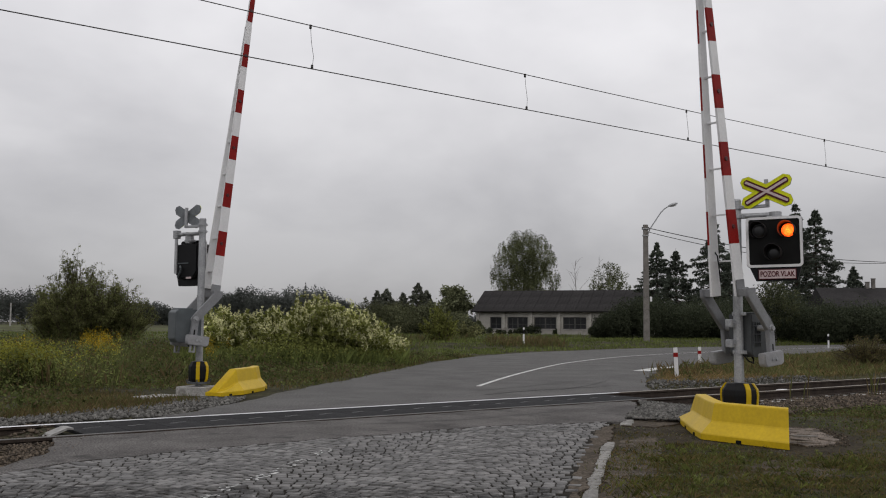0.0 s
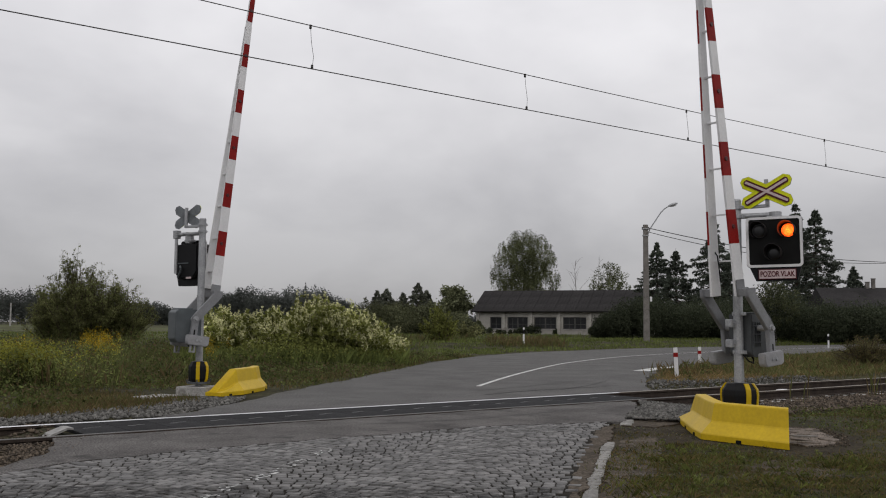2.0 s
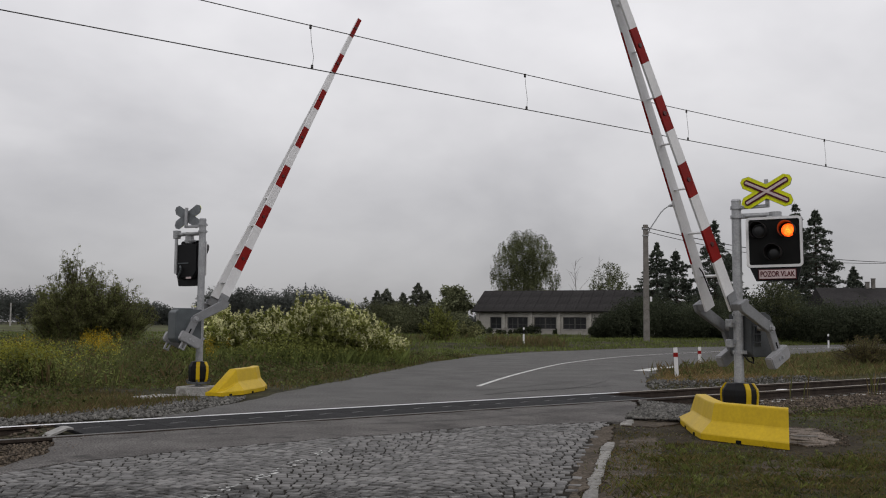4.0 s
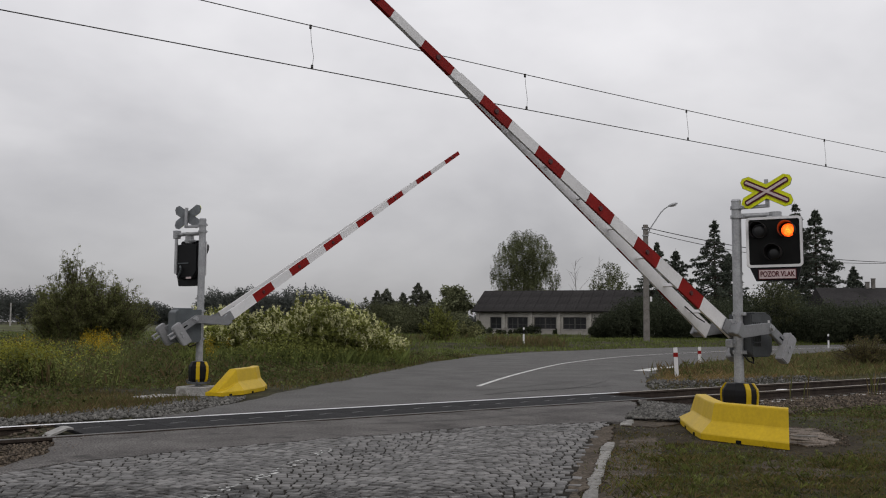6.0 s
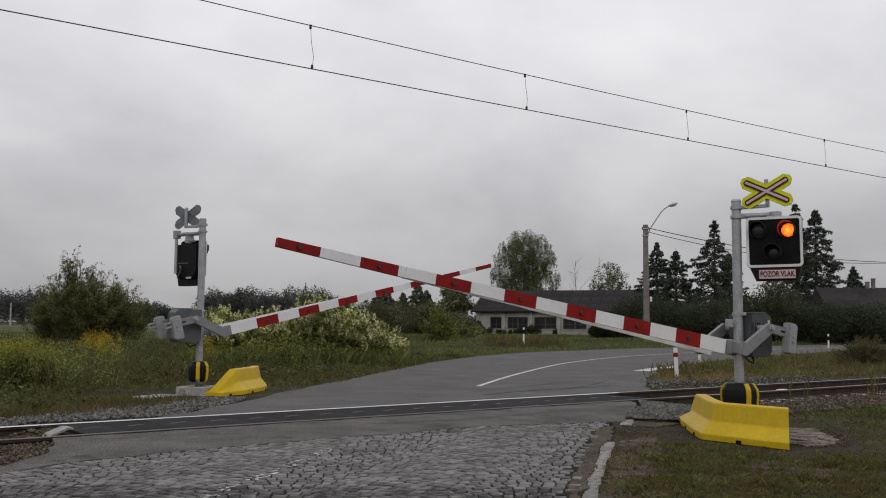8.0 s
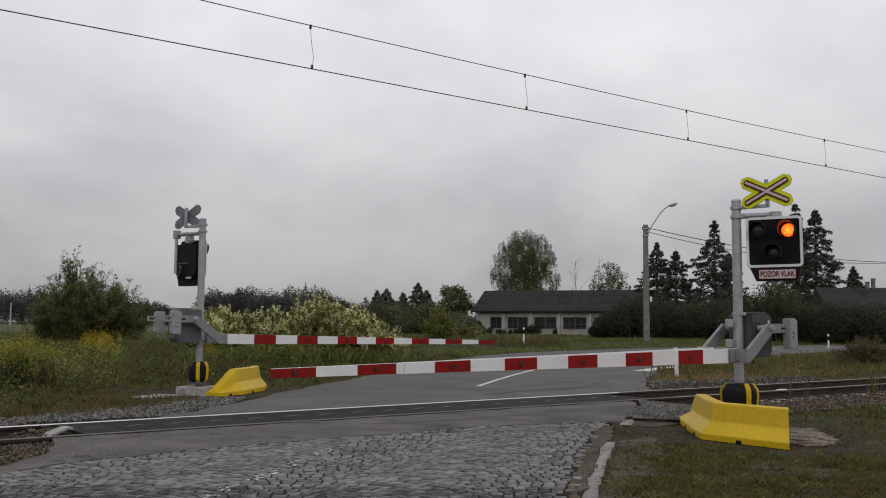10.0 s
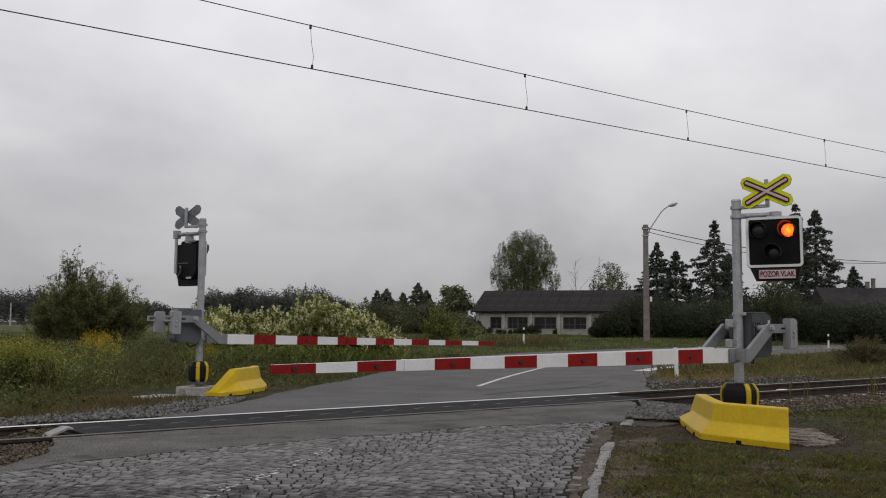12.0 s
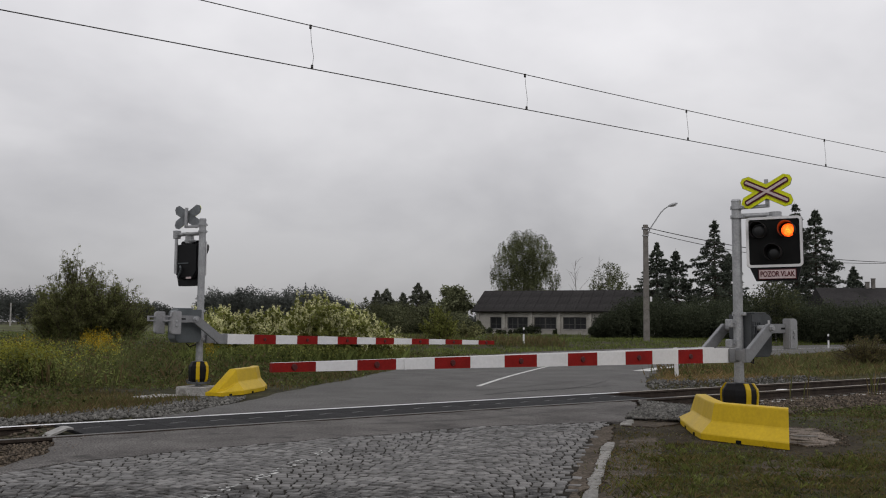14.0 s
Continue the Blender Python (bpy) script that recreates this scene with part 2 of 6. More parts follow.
    "dry": leaf_mat("dry_grass", (0.155, 0.115, 0.055), 0.5, 0.35, 0.5, alt=((0.090, 0.095, 0.034), 0.35)),
    "weeds": leaf_mat("tall_weeds", (0.095, 0.105, 0.038), 0.5, 0.4, 0.5, alt=((0.135, 0.100, 0.050), 0.25), var=0.55),
    "low_leaf": leaf_mat("low_meadow_leaves", (0.098, 0.116, 0.038), 0.5, 0.4, 0.7, alt=((0.115, 0.088, 0.045), 0.24), var=0.6),
    "bush_leaf": leaf_mat("willow_leaves", (0.172, 0.176, 0.078), 0.45, 0.5, 0.35),
    "knot_leaf": leaf_mat("knotweed_leaves", (0.165, 0.178, 0.050), 0.5, 0.5, 0.5),
    "blossom": leaf_mat("cream_blossom", (0.58, 0.57, 0.32), 0.35, 0.45, 0.5),
    "gold": leaf_mat("goldenrod_flowers", (0.33, 0.225, 0.014), 0.4, 0.3, 0.5),
    "lemon": leaf_mat("pale_yellow_flowers", (0.30, 0.29, 0.045), 0.35, 0.35, 0.5),
    "sage": leaf_mat("wormwood_leaves", (0.175, 0.195, 0.062), 0.45, 0.4, 0.6),
    "willow": leaf_mat("willow_leaves", (0.150, 0.160, 0.064), 0.45, 0.5, 0.7),
    "straw": leaf_mat("straw_grass", (0.27, 0.185, 0.085), 0.4, 0.45, 0.5, alt=((0.15, 0.14, 0.05), 0.25)),
    "soft_grass": leaf_mat("tall_soft_grass", (0.215, 0.205, 0.088), 0.45, 0.45, 0.35, alt=((0.115, 0.128, 0.046), 0.45)),
    "birch_leaf": leaf_mat("birch_leaves", (0.112, 0.122, 0.062), 0.4, 0.5, 0.3),
    "tree_leaf": leaf_mat("broad_leaves", (0.150, 0.160, 0.088), 0.5, 0.35, 0.2),
    "hedge_leaf": leaf_mat("hedge_leaves", (0.047, 0.055, 0.033), 0.28, 0.35, 0.2),
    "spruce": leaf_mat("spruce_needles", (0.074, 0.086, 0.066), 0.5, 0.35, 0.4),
    # paler, greyer copy of the spruce needles, with distance haze put into the colour
    "hazy_spruce": leaf_mat("hazed_spruce_needles", (0.125, 0.132, 0.100), 0.5, 0.35, 0.4),
    # greyed leaf colour: the haze over the far woods is mixed into it
    "far_leaf": leaf_mat("hazed_distant_leaves", (0.080, 0.087, 0.078), 0.2, 0.3, 0.06),
    "lawn_leaf": leaf_mat("lawn_blades", (0.118, 0.142, 0.042), 0.4, 0.35, 0.2),
}


# ---- mesh helpers ----
def part(name, bm, material, parent=None, label="", m=None, smooth=False):
    """Links a bmesh as one mesh object, under a thing or a part."""
    me = bpy.data.meshes.new(name)
    bm.normal_update()
    bm.to_mesh(me)
    bm.free()
    for x in (material if isinstance(material, (list, tuple)) else [material]):
        me.materials.append(x)
    if smooth:
        for f in me.polygons:
            f.use_smooth = True
    ob = new(name, me)
    ob.parent = parent
    if m is not None:
        ob.matrix_basis = m
    return tagged(ob, label)


def thing(name, label, category, m=None, group="", kind=""):
    ob = new(name)
    ob.empty_display_size = 0.2
    if m is not None:
        ob.matrix_basis = m
    return tagged(ob, label, category, group, kind)


def box(bm, c, s, m=None, bevel=0.0, mi=0):
    r = bmesh.ops.create_cube(bm, size=1.0, matrix=(m or Matrix()) @ Matrix.Translation(c) @ Matrix.Diagonal((*s, 1)))
    vs = r["verts"]
    fs = {f for v in vs for f in v.link_faces}
    for f in fs:
        f.material_index = mi
    if bevel:
        es = {e for f in fs for e in f.edges}
        bmesh.ops.bevel(bm, geom=list(es), offset=bevel, segments=2, affect="EDGES", profile=0.5)
    return vs


def rod(bm, a, b, r0, r1=None, seg=10, mi=0, caps=True):
    a, b = Vector(a), Vector(b)
    d = b - a
    m = Matrix.Translation((a + b) / 2) @ d.to_track_quat("Z", "Y").to_matrix().to_4x4()
    r = bmesh.ops.create_cone(bm, cap_ends=caps, segments=seg, radius1=r0, radius2=r0 if r1 is None else r1, depth=d.length, matrix=m)
    for v in r["verts"]:
        for f in v.link_faces:
            f.material_index = mi


def prism(bm, pts, y0, y1, mi=0, axis="y"):
    """An outline in (x, z) drawn out from y0 to y1; axis z: an outline in (x, y) drawn out upwards."""
    def v(p, h):
        return bm.verts.new((p[0], h, p[1]) if axis == "y" else (p[0], p[1], h))
    a, b = [v(p, y0) for p in pts], [v(p, y1) for p in pts]
    fs = [bm.faces.new(a), bm.faces.new(b[::-1])]
    for i in range(len(pts)):
        j = (i + 1) % len(pts)
        fs.append(bm.faces.new((a[j], a[i], b[i], b[j])))
    for f in fs:
        f.material_index = mi
    bmesh.ops.recalc_face_normals(bm, faces=fs)
    return fs


def raw_mesh(name, verts, faces, material):
    """One joined mesh out of arrays."""
    me = bpy.data.meshes.new(name)
    verts, faces = np.asarray(verts, "f"), np.asarray(faces, "i")
    k = faces.shape[1]
    me.vertices.add(len(verts)); me.vertices.foreach_set("co", verts.ravel())
    me.loops.add(faces.size); me.loops.foreach_set("vertex_index", faces.ravel())
    me.polygons.add(len(faces))
    me.polygons.foreach_set("loop_start", np.arange(0, faces.size, k, dtype="i"))
    me.update(calc_edges=True)
    me.materials.append(material)
    return me


rng = np.random.default_rng(5)


def leaf_mesh(name, c, size, material, droop=0.0, tall=1.0, broad=0.34):
    """Small four-cornered leaves at the places c, each turned its own way and folded a little."""
    c = np.asarray(c, float)
    n = len(c)
    size = np.broadcast_to(np.asarray(size, float), (n,)) * rng.uniform(0.6, 1.4, n)
    a = rng.normal(size=(n, 3)); a[:, 2] = a[:, 2] * (1 - droop) - droop * 1.5
    a /= np.linalg.norm(a, axis=1)[:, None]
    b = np.cross(a, rng.normal(size=(n, 3)))
    b /= np.linalg.norm(b, axis=1)[:, None]
    k = np.cross(a, b)
    s = size[:, None]
    v = np.stack([c - a * s * 0.6 * tall, c + b * s * broad + k * s * 0.1, c + a * s * 0.6 * tall, c - b * s * broad + k * s * 0.1], 1).reshape(-1, 3)
    f = np.arange(4 * n).reshape(n, 4)
    return raw_mesh(name, v, f, material)


def blade_mesh(name, c, h, material, width=0.012, lean=0.45, per=3):
    """Grass: tufts of narrow bent blades, each of two triangles and a tip."""
    c = np.repeat(np.asarray(c, float), per, 0)
    n = len(c)
    h = np.repeat(np.broadcast_to(np.asarray(h, float), (n // per,)), per) * rng.uniform(0.5, 1.3, n)
    c[:, :2] += rng.normal(size=(n, 2)) * (h * 0.25)[:, None]
    t = rng.uniform(0, 2 * np.pi, n)
    d = np.stack([np.cos(t), np.sin(t), np.zeros(n)], 1)
    sd = np.stack([-np.sin(t), np.cos(t), np.zeros(n)], 1) * (np.asarray(width) * rng.uniform(0.6, 1.4, n))[:, None]
    ln = (h * lean * rng.uniform(0.1, 1.4, n))[:, None] * d
    z = np.zeros((n, 3)); z[:, 2] = h
    v = np.stack([c - sd, c + sd, c + sd * 0.7 + z * 0.6 + ln * 0.35, c - sd * 0.1 + z + ln], 1).reshape(-1, 3)
    return raw_mesh(name, v, np.arange(4 * n).reshape(n, 4), material)


def stuff(name, me, label, category, m=None):
    ob = new(name, me)
    if m is not None:
        ob.matrix_basis = m
    return tagged(ob, label, category, kind="stuff")


RIGHT, AHEAD = Vector((math.cos(HEAD), -math.sin(HEAD))), Vector((math.sin(HEAD), math.cos(HEAD)))


def site(side, ahead):
    """Plan place from metres aside of and ahead along the sight line."""
    p = RIGHT * side + AHEAD * ahead
    return p.x, p.y


def px_site(px, ahead):
    """Plan place that bears as many hundredths aside of the sight line as px gives."""
    return site(px * ahead / 100, ahead)


def inside(poly, x, y):
    """Which of the points lie in the outline."""
    x, y = np.asarray(x), np.asarray(y)
    r = np.zeros(x.shape, bool)
    for (x0, y0), (x1, y1) in zip(poly, poly[1:] + poly[:1]):
        if y0 != y1:
            r ^= ((y0 > y) != (y1 > y)) & (x < (x1 - x0) * (y - y0) / (y1 - y0) + x0)
    return r


def smooth(x):
    x = np.clip(x, 0, 1)
    return x * x * (3 - 2 * x)


# ---- ground ----
def rise(x, y):
    """Height of the ground: flat round the crossing, a trench along the open track, a low bank beyond the road."""
    x, y = np.asarray(x, float), np.asarray(y, float)
    z = -0.035 + 0.30 * smooth((y - 41.5) / 6)
    z = z - 0.20 * smooth((x - 13.4) / 1.4) * smooth((y - 8.6) / 1.6) * smooth((15.6 - y) / 1.2)
    z = z - 0.14 * smooth((3.6 - x) / 0.8) * smooth((y - 11.9) / 0.5) * smooth((15.2 - y) / 1.0)
    z = z + 0.03 * np.sin(x * 0.9 + 1.3) * np.sin(y * 0.7) * smooth((np.hypot(x - 9, y - 12) - 9) / 6) * smooth((y - 15) / 4)
    return z


def ground_sheet():
    def axis(lo, hi, step):
        mid = np.arange(lo, hi, step)
        out = [mid[-1] + step]
        while out[-1] < 2600:
            out.append(out[-1] + max(step, (out[-1] - hi) * 0.35 + step))
        back = [lo - step]
        while back[-1] > -2600:
            back.append(back[-1] - max(step, (lo - back[-1]) * 0.35 + step))
        return np.array(back[::-1] + list(mid) + out)
    xs, ys = axis(-6, 46, 0.4), axis(-4, 54, 0.4)
    X, Y = np.meshgrid(xs, ys)
    v = np.stack([X, Y, rise(X, Y)], -1).reshape(-1, 3)
    n, k = len(ys), len(xs)
    i = (np.arange(n - 1)[:, None] * k + np.arange(k - 1)).ravel()
    ob = new("ground", raw_mesh("ground", v, np.stack([i, i + 1, i + k + 1, i + k], 1), M["soil"]))
    tagged(ob, "dull green meadow ground with bare earthy patches", "ground", kind="structure")


ground_sheet()

def rough_outline(pts, step=0.12, amount=0.16, seed=4):
    """The outline with its sides broken into small uneven steps."""
    g, out = random.Random(seed), []
    for a, b in zip(pts, pts[1:] + pts[:1]):
        a, b = Vector(a), Vector(b)
        n = max(1, int((b - a).length / step))
        side = Vector((-(b - a).y, (b - a).x)).normalized()
        drift = 0.0
        for k in range(n):
            drift = 0.6 * drift + g.uniform(-1, 1) * amount * 0.6
            q = a.lerp(b, k / n) + side * drift
            out.append((q.x, q.y))
    return out


FAR_LEFT = [(5.4, 14.05), (6.4, 14.9), (7.6, 15.95), (10.5, 18.85), (13.6, 21.5), (16.7, 24.4), (21, 28.4), (27.5, 33.4), (33, 36.4), (44.3, 39.6), (53.6, 40.6), (75, 41.0), (130, 40)]
FAR_RIGHT = [(130, 33), (75, 33), (51.6, 30.2), (38, 26.4), (30, 23.2), (24.4, 20.4), (20.3, 17.5), (17.2, 14.9), (16.4, 14.05)]
APRON = [(3.3, 12.22), (2.9, 10.9), (2.2, 10.0), (1.2, 8.6), (2.15, 9.63), (3.07, 10.1), (4.0, 10.25), (6, 10.32), (8.5, 10.33), (9.8, 9.97), (10.7, 9.7), (11.5, 10.1), (12.4, 10.9), (13.5, 11.9), (13.7, 12.22)]
SETTS = [(-3.5, 2.4), (-0.6, 0.80), (5.86, 5.83), (6.85, 6.65), (8.3, 7.87), (9.98, 9.36), (10.55, 9.75), (9.8, 9.97), (8.5, 10.33), (6, 10.32), (4.0, 10.25), (3.07, 10.1), (2.15, 9.63), (0.2, 7.9)]


def slab(name, outline, top, deep, material, label, category, kind="structure"):
    bm = bmesh.new()
    fs = prism(bm, outline, top - deep, top, axis="z")
    bmesh.ops.triangulate(bm, faces=fs[:2])
    return tagged(part(name, bm, material), label, category, kind=kind)


slab("road", rough_outline(FAR_LEFT + FAR_RIGHT, 0.3, 0.09, 2), 0.0, 0.12, M["asphalt"], "worn grey asphalt road curving away beyond the rails", "road")
slab("road", rough_outline(APRON, 0.15, 0.06, 5), 0.003, 0.12, M["asphalt_new"], "patched coarse asphalt apron before the rails", "road")
setts_bed = slab("pavement", SETTS, -0.009, 0.12, M["joint"], "worn granite setts laid in shallow arcs", "pavement")
slab("road", [(3.45, 12.45), (3.45, 12.33), (13.75, 12.33), (13.75, 12.45)], -0.02, 0.1, M["asphalt_new"], "asphalt filling along the rail", "road")
slab("road", [(5.2, 13.92), (16.5, 13.92), (16.5, 14.06), (5.3, 14.06)], 0.002, 0.1, M["asphalt_new"], "asphalt filling along the far rail", "road")
# bare earth shoulder beside the setts and round the barrier foot
slab("verge", rough_outline([(5.2, 4.9), (6.4, 5.4), (7.4, 6.2), (8.7, 7.25), (9.5, 6.7), (9.7, 6.1), (10.6, 5.95), (12.0, 6.7), (12.7, 8.0), (12.4, 9.6), (11.6, 10.15), (10.75, 9.7), (9.95, 9.33), (8.28, 7.85), (6.85, 6.63), (5.86, 5.8)]), -0.031, 0.1, M["dirt"], "dark oily earth shoulder with thin weeds", "verge")


def painted_line(name, pts, width, material, label, z=0.005):
    bm = bmesh.new()
    pts = [Vector((*p, 0)) for p in pts]
    prev = None
    for i, p in enumerate(pts):
        d = (pts[min(i + 1, len(pts) - 1)] - pts[max(i - 1, 0)]).normalized()
        s = Vector((-d.y, d.x, 0)) * width / 2
        row = [bm.verts.new((*(p + q).xy, z)) for q in (-s, s)]
        if prev:
            bm.faces.new((prev[0], row[0], row[1], prev[1]))
        prev = row
    return tagged(part(name, bm, material), label, "marking", kind="structure")


def curve_through(pts, n=8):
    out = []
    P = [Vector((*p, 0)) for p in pts]
    P = [P[0] * 2 - P[1]] + P + [P[-1] * 2 - P[-2]]
    for a, b, c, d in zip(P, P[1:], P[2:], P[3:]):
        for k in range(n):
            t = k / n
            q = 0.5 * (2 * b + (c - a) * t + (2 * a - 5 * b + 4 * c - d) * t * t + (3 * b - a - 3 * c + d) * t ** 3)
            out.append((q.x, q.y))
    return out + [pts[-1]]


painted_line("centre_line", curve_through([(13.96, 17.03), (16.4, 19.05), (19.0, 21.1), (22.96, 24.05), (26.4, 26.3), (31.95, 29.2), (37.5, 31.2), (42.5, 32.5), (50, 34.1), (62, 35.8)]), 0.115, M["line"], "white centre line on the asphalt")
painted_line("edge_line", curve_through([(22.98, 20.02), (25.1, 20.99), (26.6, 21.35)]), 0.5, M["line"], "pale worn patch at the road edge", 0.004)
for k, pts in enumerate(([(13.0, 15.9), (15.5, 16.6), (17.6, 17.4)], [(14.8, 15.2), (16.4, 15.9), (18.2, 17.0)], [(12.4, 14.9), (14.0, 15.3), (16.6, 15.4)], [(7.2, 11.5), (9.3, 11.2), (12.6, 11.7)])):
    painted_line("road_crack", curve_through(pts), 0.035 + 0.012 * (k % 3), M["crack"], "dark sealed crack in the asphalt", 0.006)


# ---- track ----
V_NEAR, V_FAR, GAUGE_Z = 12.37, 13.86, 0.0


def rail(v, label, head):
    ob = thing("rail", label, "rail", pose(0, v, 0), group="rails of the track", kind="structure")
    side = [(-0.036, 0.0), (-0.036, -0.035), (-0.009, -0.05), (-0.009, -0.14), (-0.075, -0.155), (-0.075, -0.17), (0.075, -0.17), (0.075, -0.155), (0.009, -0.14), (0.009, -0.05), (0.036, -0.035), (0.036, 0.0)]
    top = [(-0.034, 0.0), (-0.030, 0.008), (0.030, 0.008), (0.034, 0.0)]
    for name, outline, m, x0, x1 in (("rail_web", side, "rail_side", -160, 220), ("rail_head", top, head, -160, 15.2), ("rail_head", top, "rail_worn", 15.2, 220)):
        bm = bmesh.new()
        prism(bm, outline, x0, x1)
        part(name, bm, M[m], ob, m=pose(0, 0, 0, 0, 0, -90))
    return ob


rail(V_NEAR, "rusty steel rail with a dull worn head", "rail_dull")
rail(V_FAR, "rusty steel rail with a bright worn head", "rail_top")


def sleepers():
    bm = bmesh.new()
    box(bm, (0, 0, -0.25), (0.26, 2.5, 0.16), bevel=0.02)
    first = part("sleeper", bm, M["concrete"])
    tagged(first, "grey concrete sleeper under the rails", "sleeper", group="sleepers", kind="structure")
    xs = [x for x in np.arange(-5, 40, 0.62) if x < 2.9 or x > 14.3]
    first.matrix_basis = pose(xs[0], 13.11, 0)
    for x in xs[1:]:
        copy_thing(first, pose(x, 13.11, 0))


sleepers()


def crossing_panels():
    deck = thing("crossing_deck", "black rubber level crossing panels between the rails", "crossing deck", pose(3.75, 13.115, 0), kind="structure")
    n = 18
    w = (14.55 - 3.75) / n
    bm = bmesh.new()
    box(bm, (w / 2, 0, -0.03), (w - 0.008, 1.36, 0.07), bevel=0.006)
    first = part("rubber_panel", bm, M["rubber"], deck)
    for i in range(1, n):
        o = first.copy(); scene.collection.objects.link(o); o.matrix_basis = pose(i * w, 0, 0)
    for i in range(n):
        bm = bmesh.new()
        for k in (-0.07, 0.07):
            box(bm, (w / 2 + k, -0.02 + 0.4 * k, 0.0075), (0.11, 0.03, 0.004))
        part("panel_boss", bm, M["rubber_mark"], deck, m=pose(i * w, 0, 0))
    # ramped end stop of the deck
    bm = bmesh.new()
    prism(bm, [(-0.34, -0.06), (-0.30, -0.02), (-0.10, 0.055), (-0.03, 0.05), (-0.03, 0.03), (-0.10, 0.03), (-0.30, -0.05)], -0.28, 0.02)
    part("end_ramp", bm, M["pale_steel"], deck, "bent steel deflector plate", m=pose(0, -0.05, 0.0))


crossing_panels()


def stones(name, n, where, size, material, label, sink=0.3):
    """Loose broken stones: squashed, jittered octahedra joined into one mesh."""
    base = np.array([(1, 0, 0), (-1, 0, 0), (0, 1, 0), (0, -1, 0), (0, 0, 1), (0, 0, -1)], float)
    tri = np.array([(0, 2, 4), (2, 1, 4), (1, 3, 4), (3, 0, 4), (2, 0, 5), (1, 2, 5), (3, 1, 5), (0, 3, 5)])
    p = where(n)
    n = len(p)
    s = size * rng.uniform(0.55, 1.5, n)
    v = base[None] * s[:, None, None] * rng.uniform(0.6, 1.2, (n, 6, 1)) * np.array([1, 0.8, 0.62])
    v += rng.normal(size=v.shape) * (s * 0.18)[:, None, None]
    t = rng.uniform(0, 6.28, n); c, sn = np.cos(t)[:, None], np.sin(t)[:, None]
    x, y = v[..., 0] * c - v[..., 1] * sn, v[..., 0] * sn + v[..., 1] * c
    v = np.stack([x, y, v[..., 2]], -1) + p[:, None, :]
    v[..., 2] += (s * sink)[:, None]
    f = (tri[None] + 6 * np.arange(n)[:, None, None]).reshape(-1, 3)
    stuff(name, raw_mesh(name, v.reshape(-1, 3), f, material), label, "ballast")


def in_area(poly, extra=0.0):
    xs, ys = [p[0] for p in poly], [p[1] for p in poly]

    def where(n):
        x, y = rng.uniform(min(xs), max(xs), n * 2), rng.uniform(min(ys), max(ys), n * 2)
        k = inside(poly, x, y)
        x, y = x[k][:n], y[k][:n]
        return np.stack([x, y, rise(x, y) + extra], 1)
    return where


stones("ballast", 5200, in_area([(3.2, 14.3), (5.6, 14.2), (7.5, 16.0), (8.2, 17.0), (7.0, 17.4), (6.0, 16.4), (3.5, 15.2), (-1, 14.9), (-1, 14.2)], 0.02), 0.034, M["stone"], "grey broken stone ballast beside the far rail")
stones("ballast", 5000, in_area([(11.0, 9.9), (11.4, 9.15), (12.5, 9.5), (15.5, 10.9), (15.8, 12.1), (13.8, 12.1), (12.9, 11.2), (11.5, 10.3)], 0.05), 0.036, M["stone"], "pale grey ballast heap at the road edge")
stones("ballast", 2600, in_area([(16.6, 14.3), (17.4, 14.9), (18.5, 15.9), (19.5, 16.6), (24, 16.2), (26, 14.3)], 0.03), 0.036, M["stone"], "grey ballast beyond the rails beside the road")
stones("ballast", 9000, in_area([(14.8, 10.9), (45, 11.3), (45, 15), (14.8, 15)], 0.02), 0.04, M["rust_stone"], "rusty brown ballast in the open track")
stones("ballast", 11000, in_area([(14.3, 9.9), (16, 10.2), (40, 10.6), (40, 12.25), (14.9, 12.2)], 0.04), 0.042, M["rust_stone"], "rusty brown ballast shoulder of the track")
stones("ballast", 5200, in_area([(-3, 9.6), (1.9, 9.7), (2.6, 10.8), (3.5, 12.2), (3.7, 14.4), (-3, 14.6)], -0.005), 0.034, M["rust_stone"], "rusty brown ballast in the open track")


# ---- level crossing barriers ----
P_NEAR, P_FAR = (12.15, 8.68), (7.78, 18.40)
Swing = collections.namedtuple("Swing", "px pz drop stripe tip root splay lever tail turn")
NEAR_SWING = Swing(0.20, 1.39, 0.39, 0.5035, -7.633, -0.555, 0.18, 0.40, 0.24, -1.35)
FAR_SWING = Swing(0.25, 1.43, 0.387, 0.510, -7.732, -0.50, 0.186, 0.36, 0.06, 179.24)


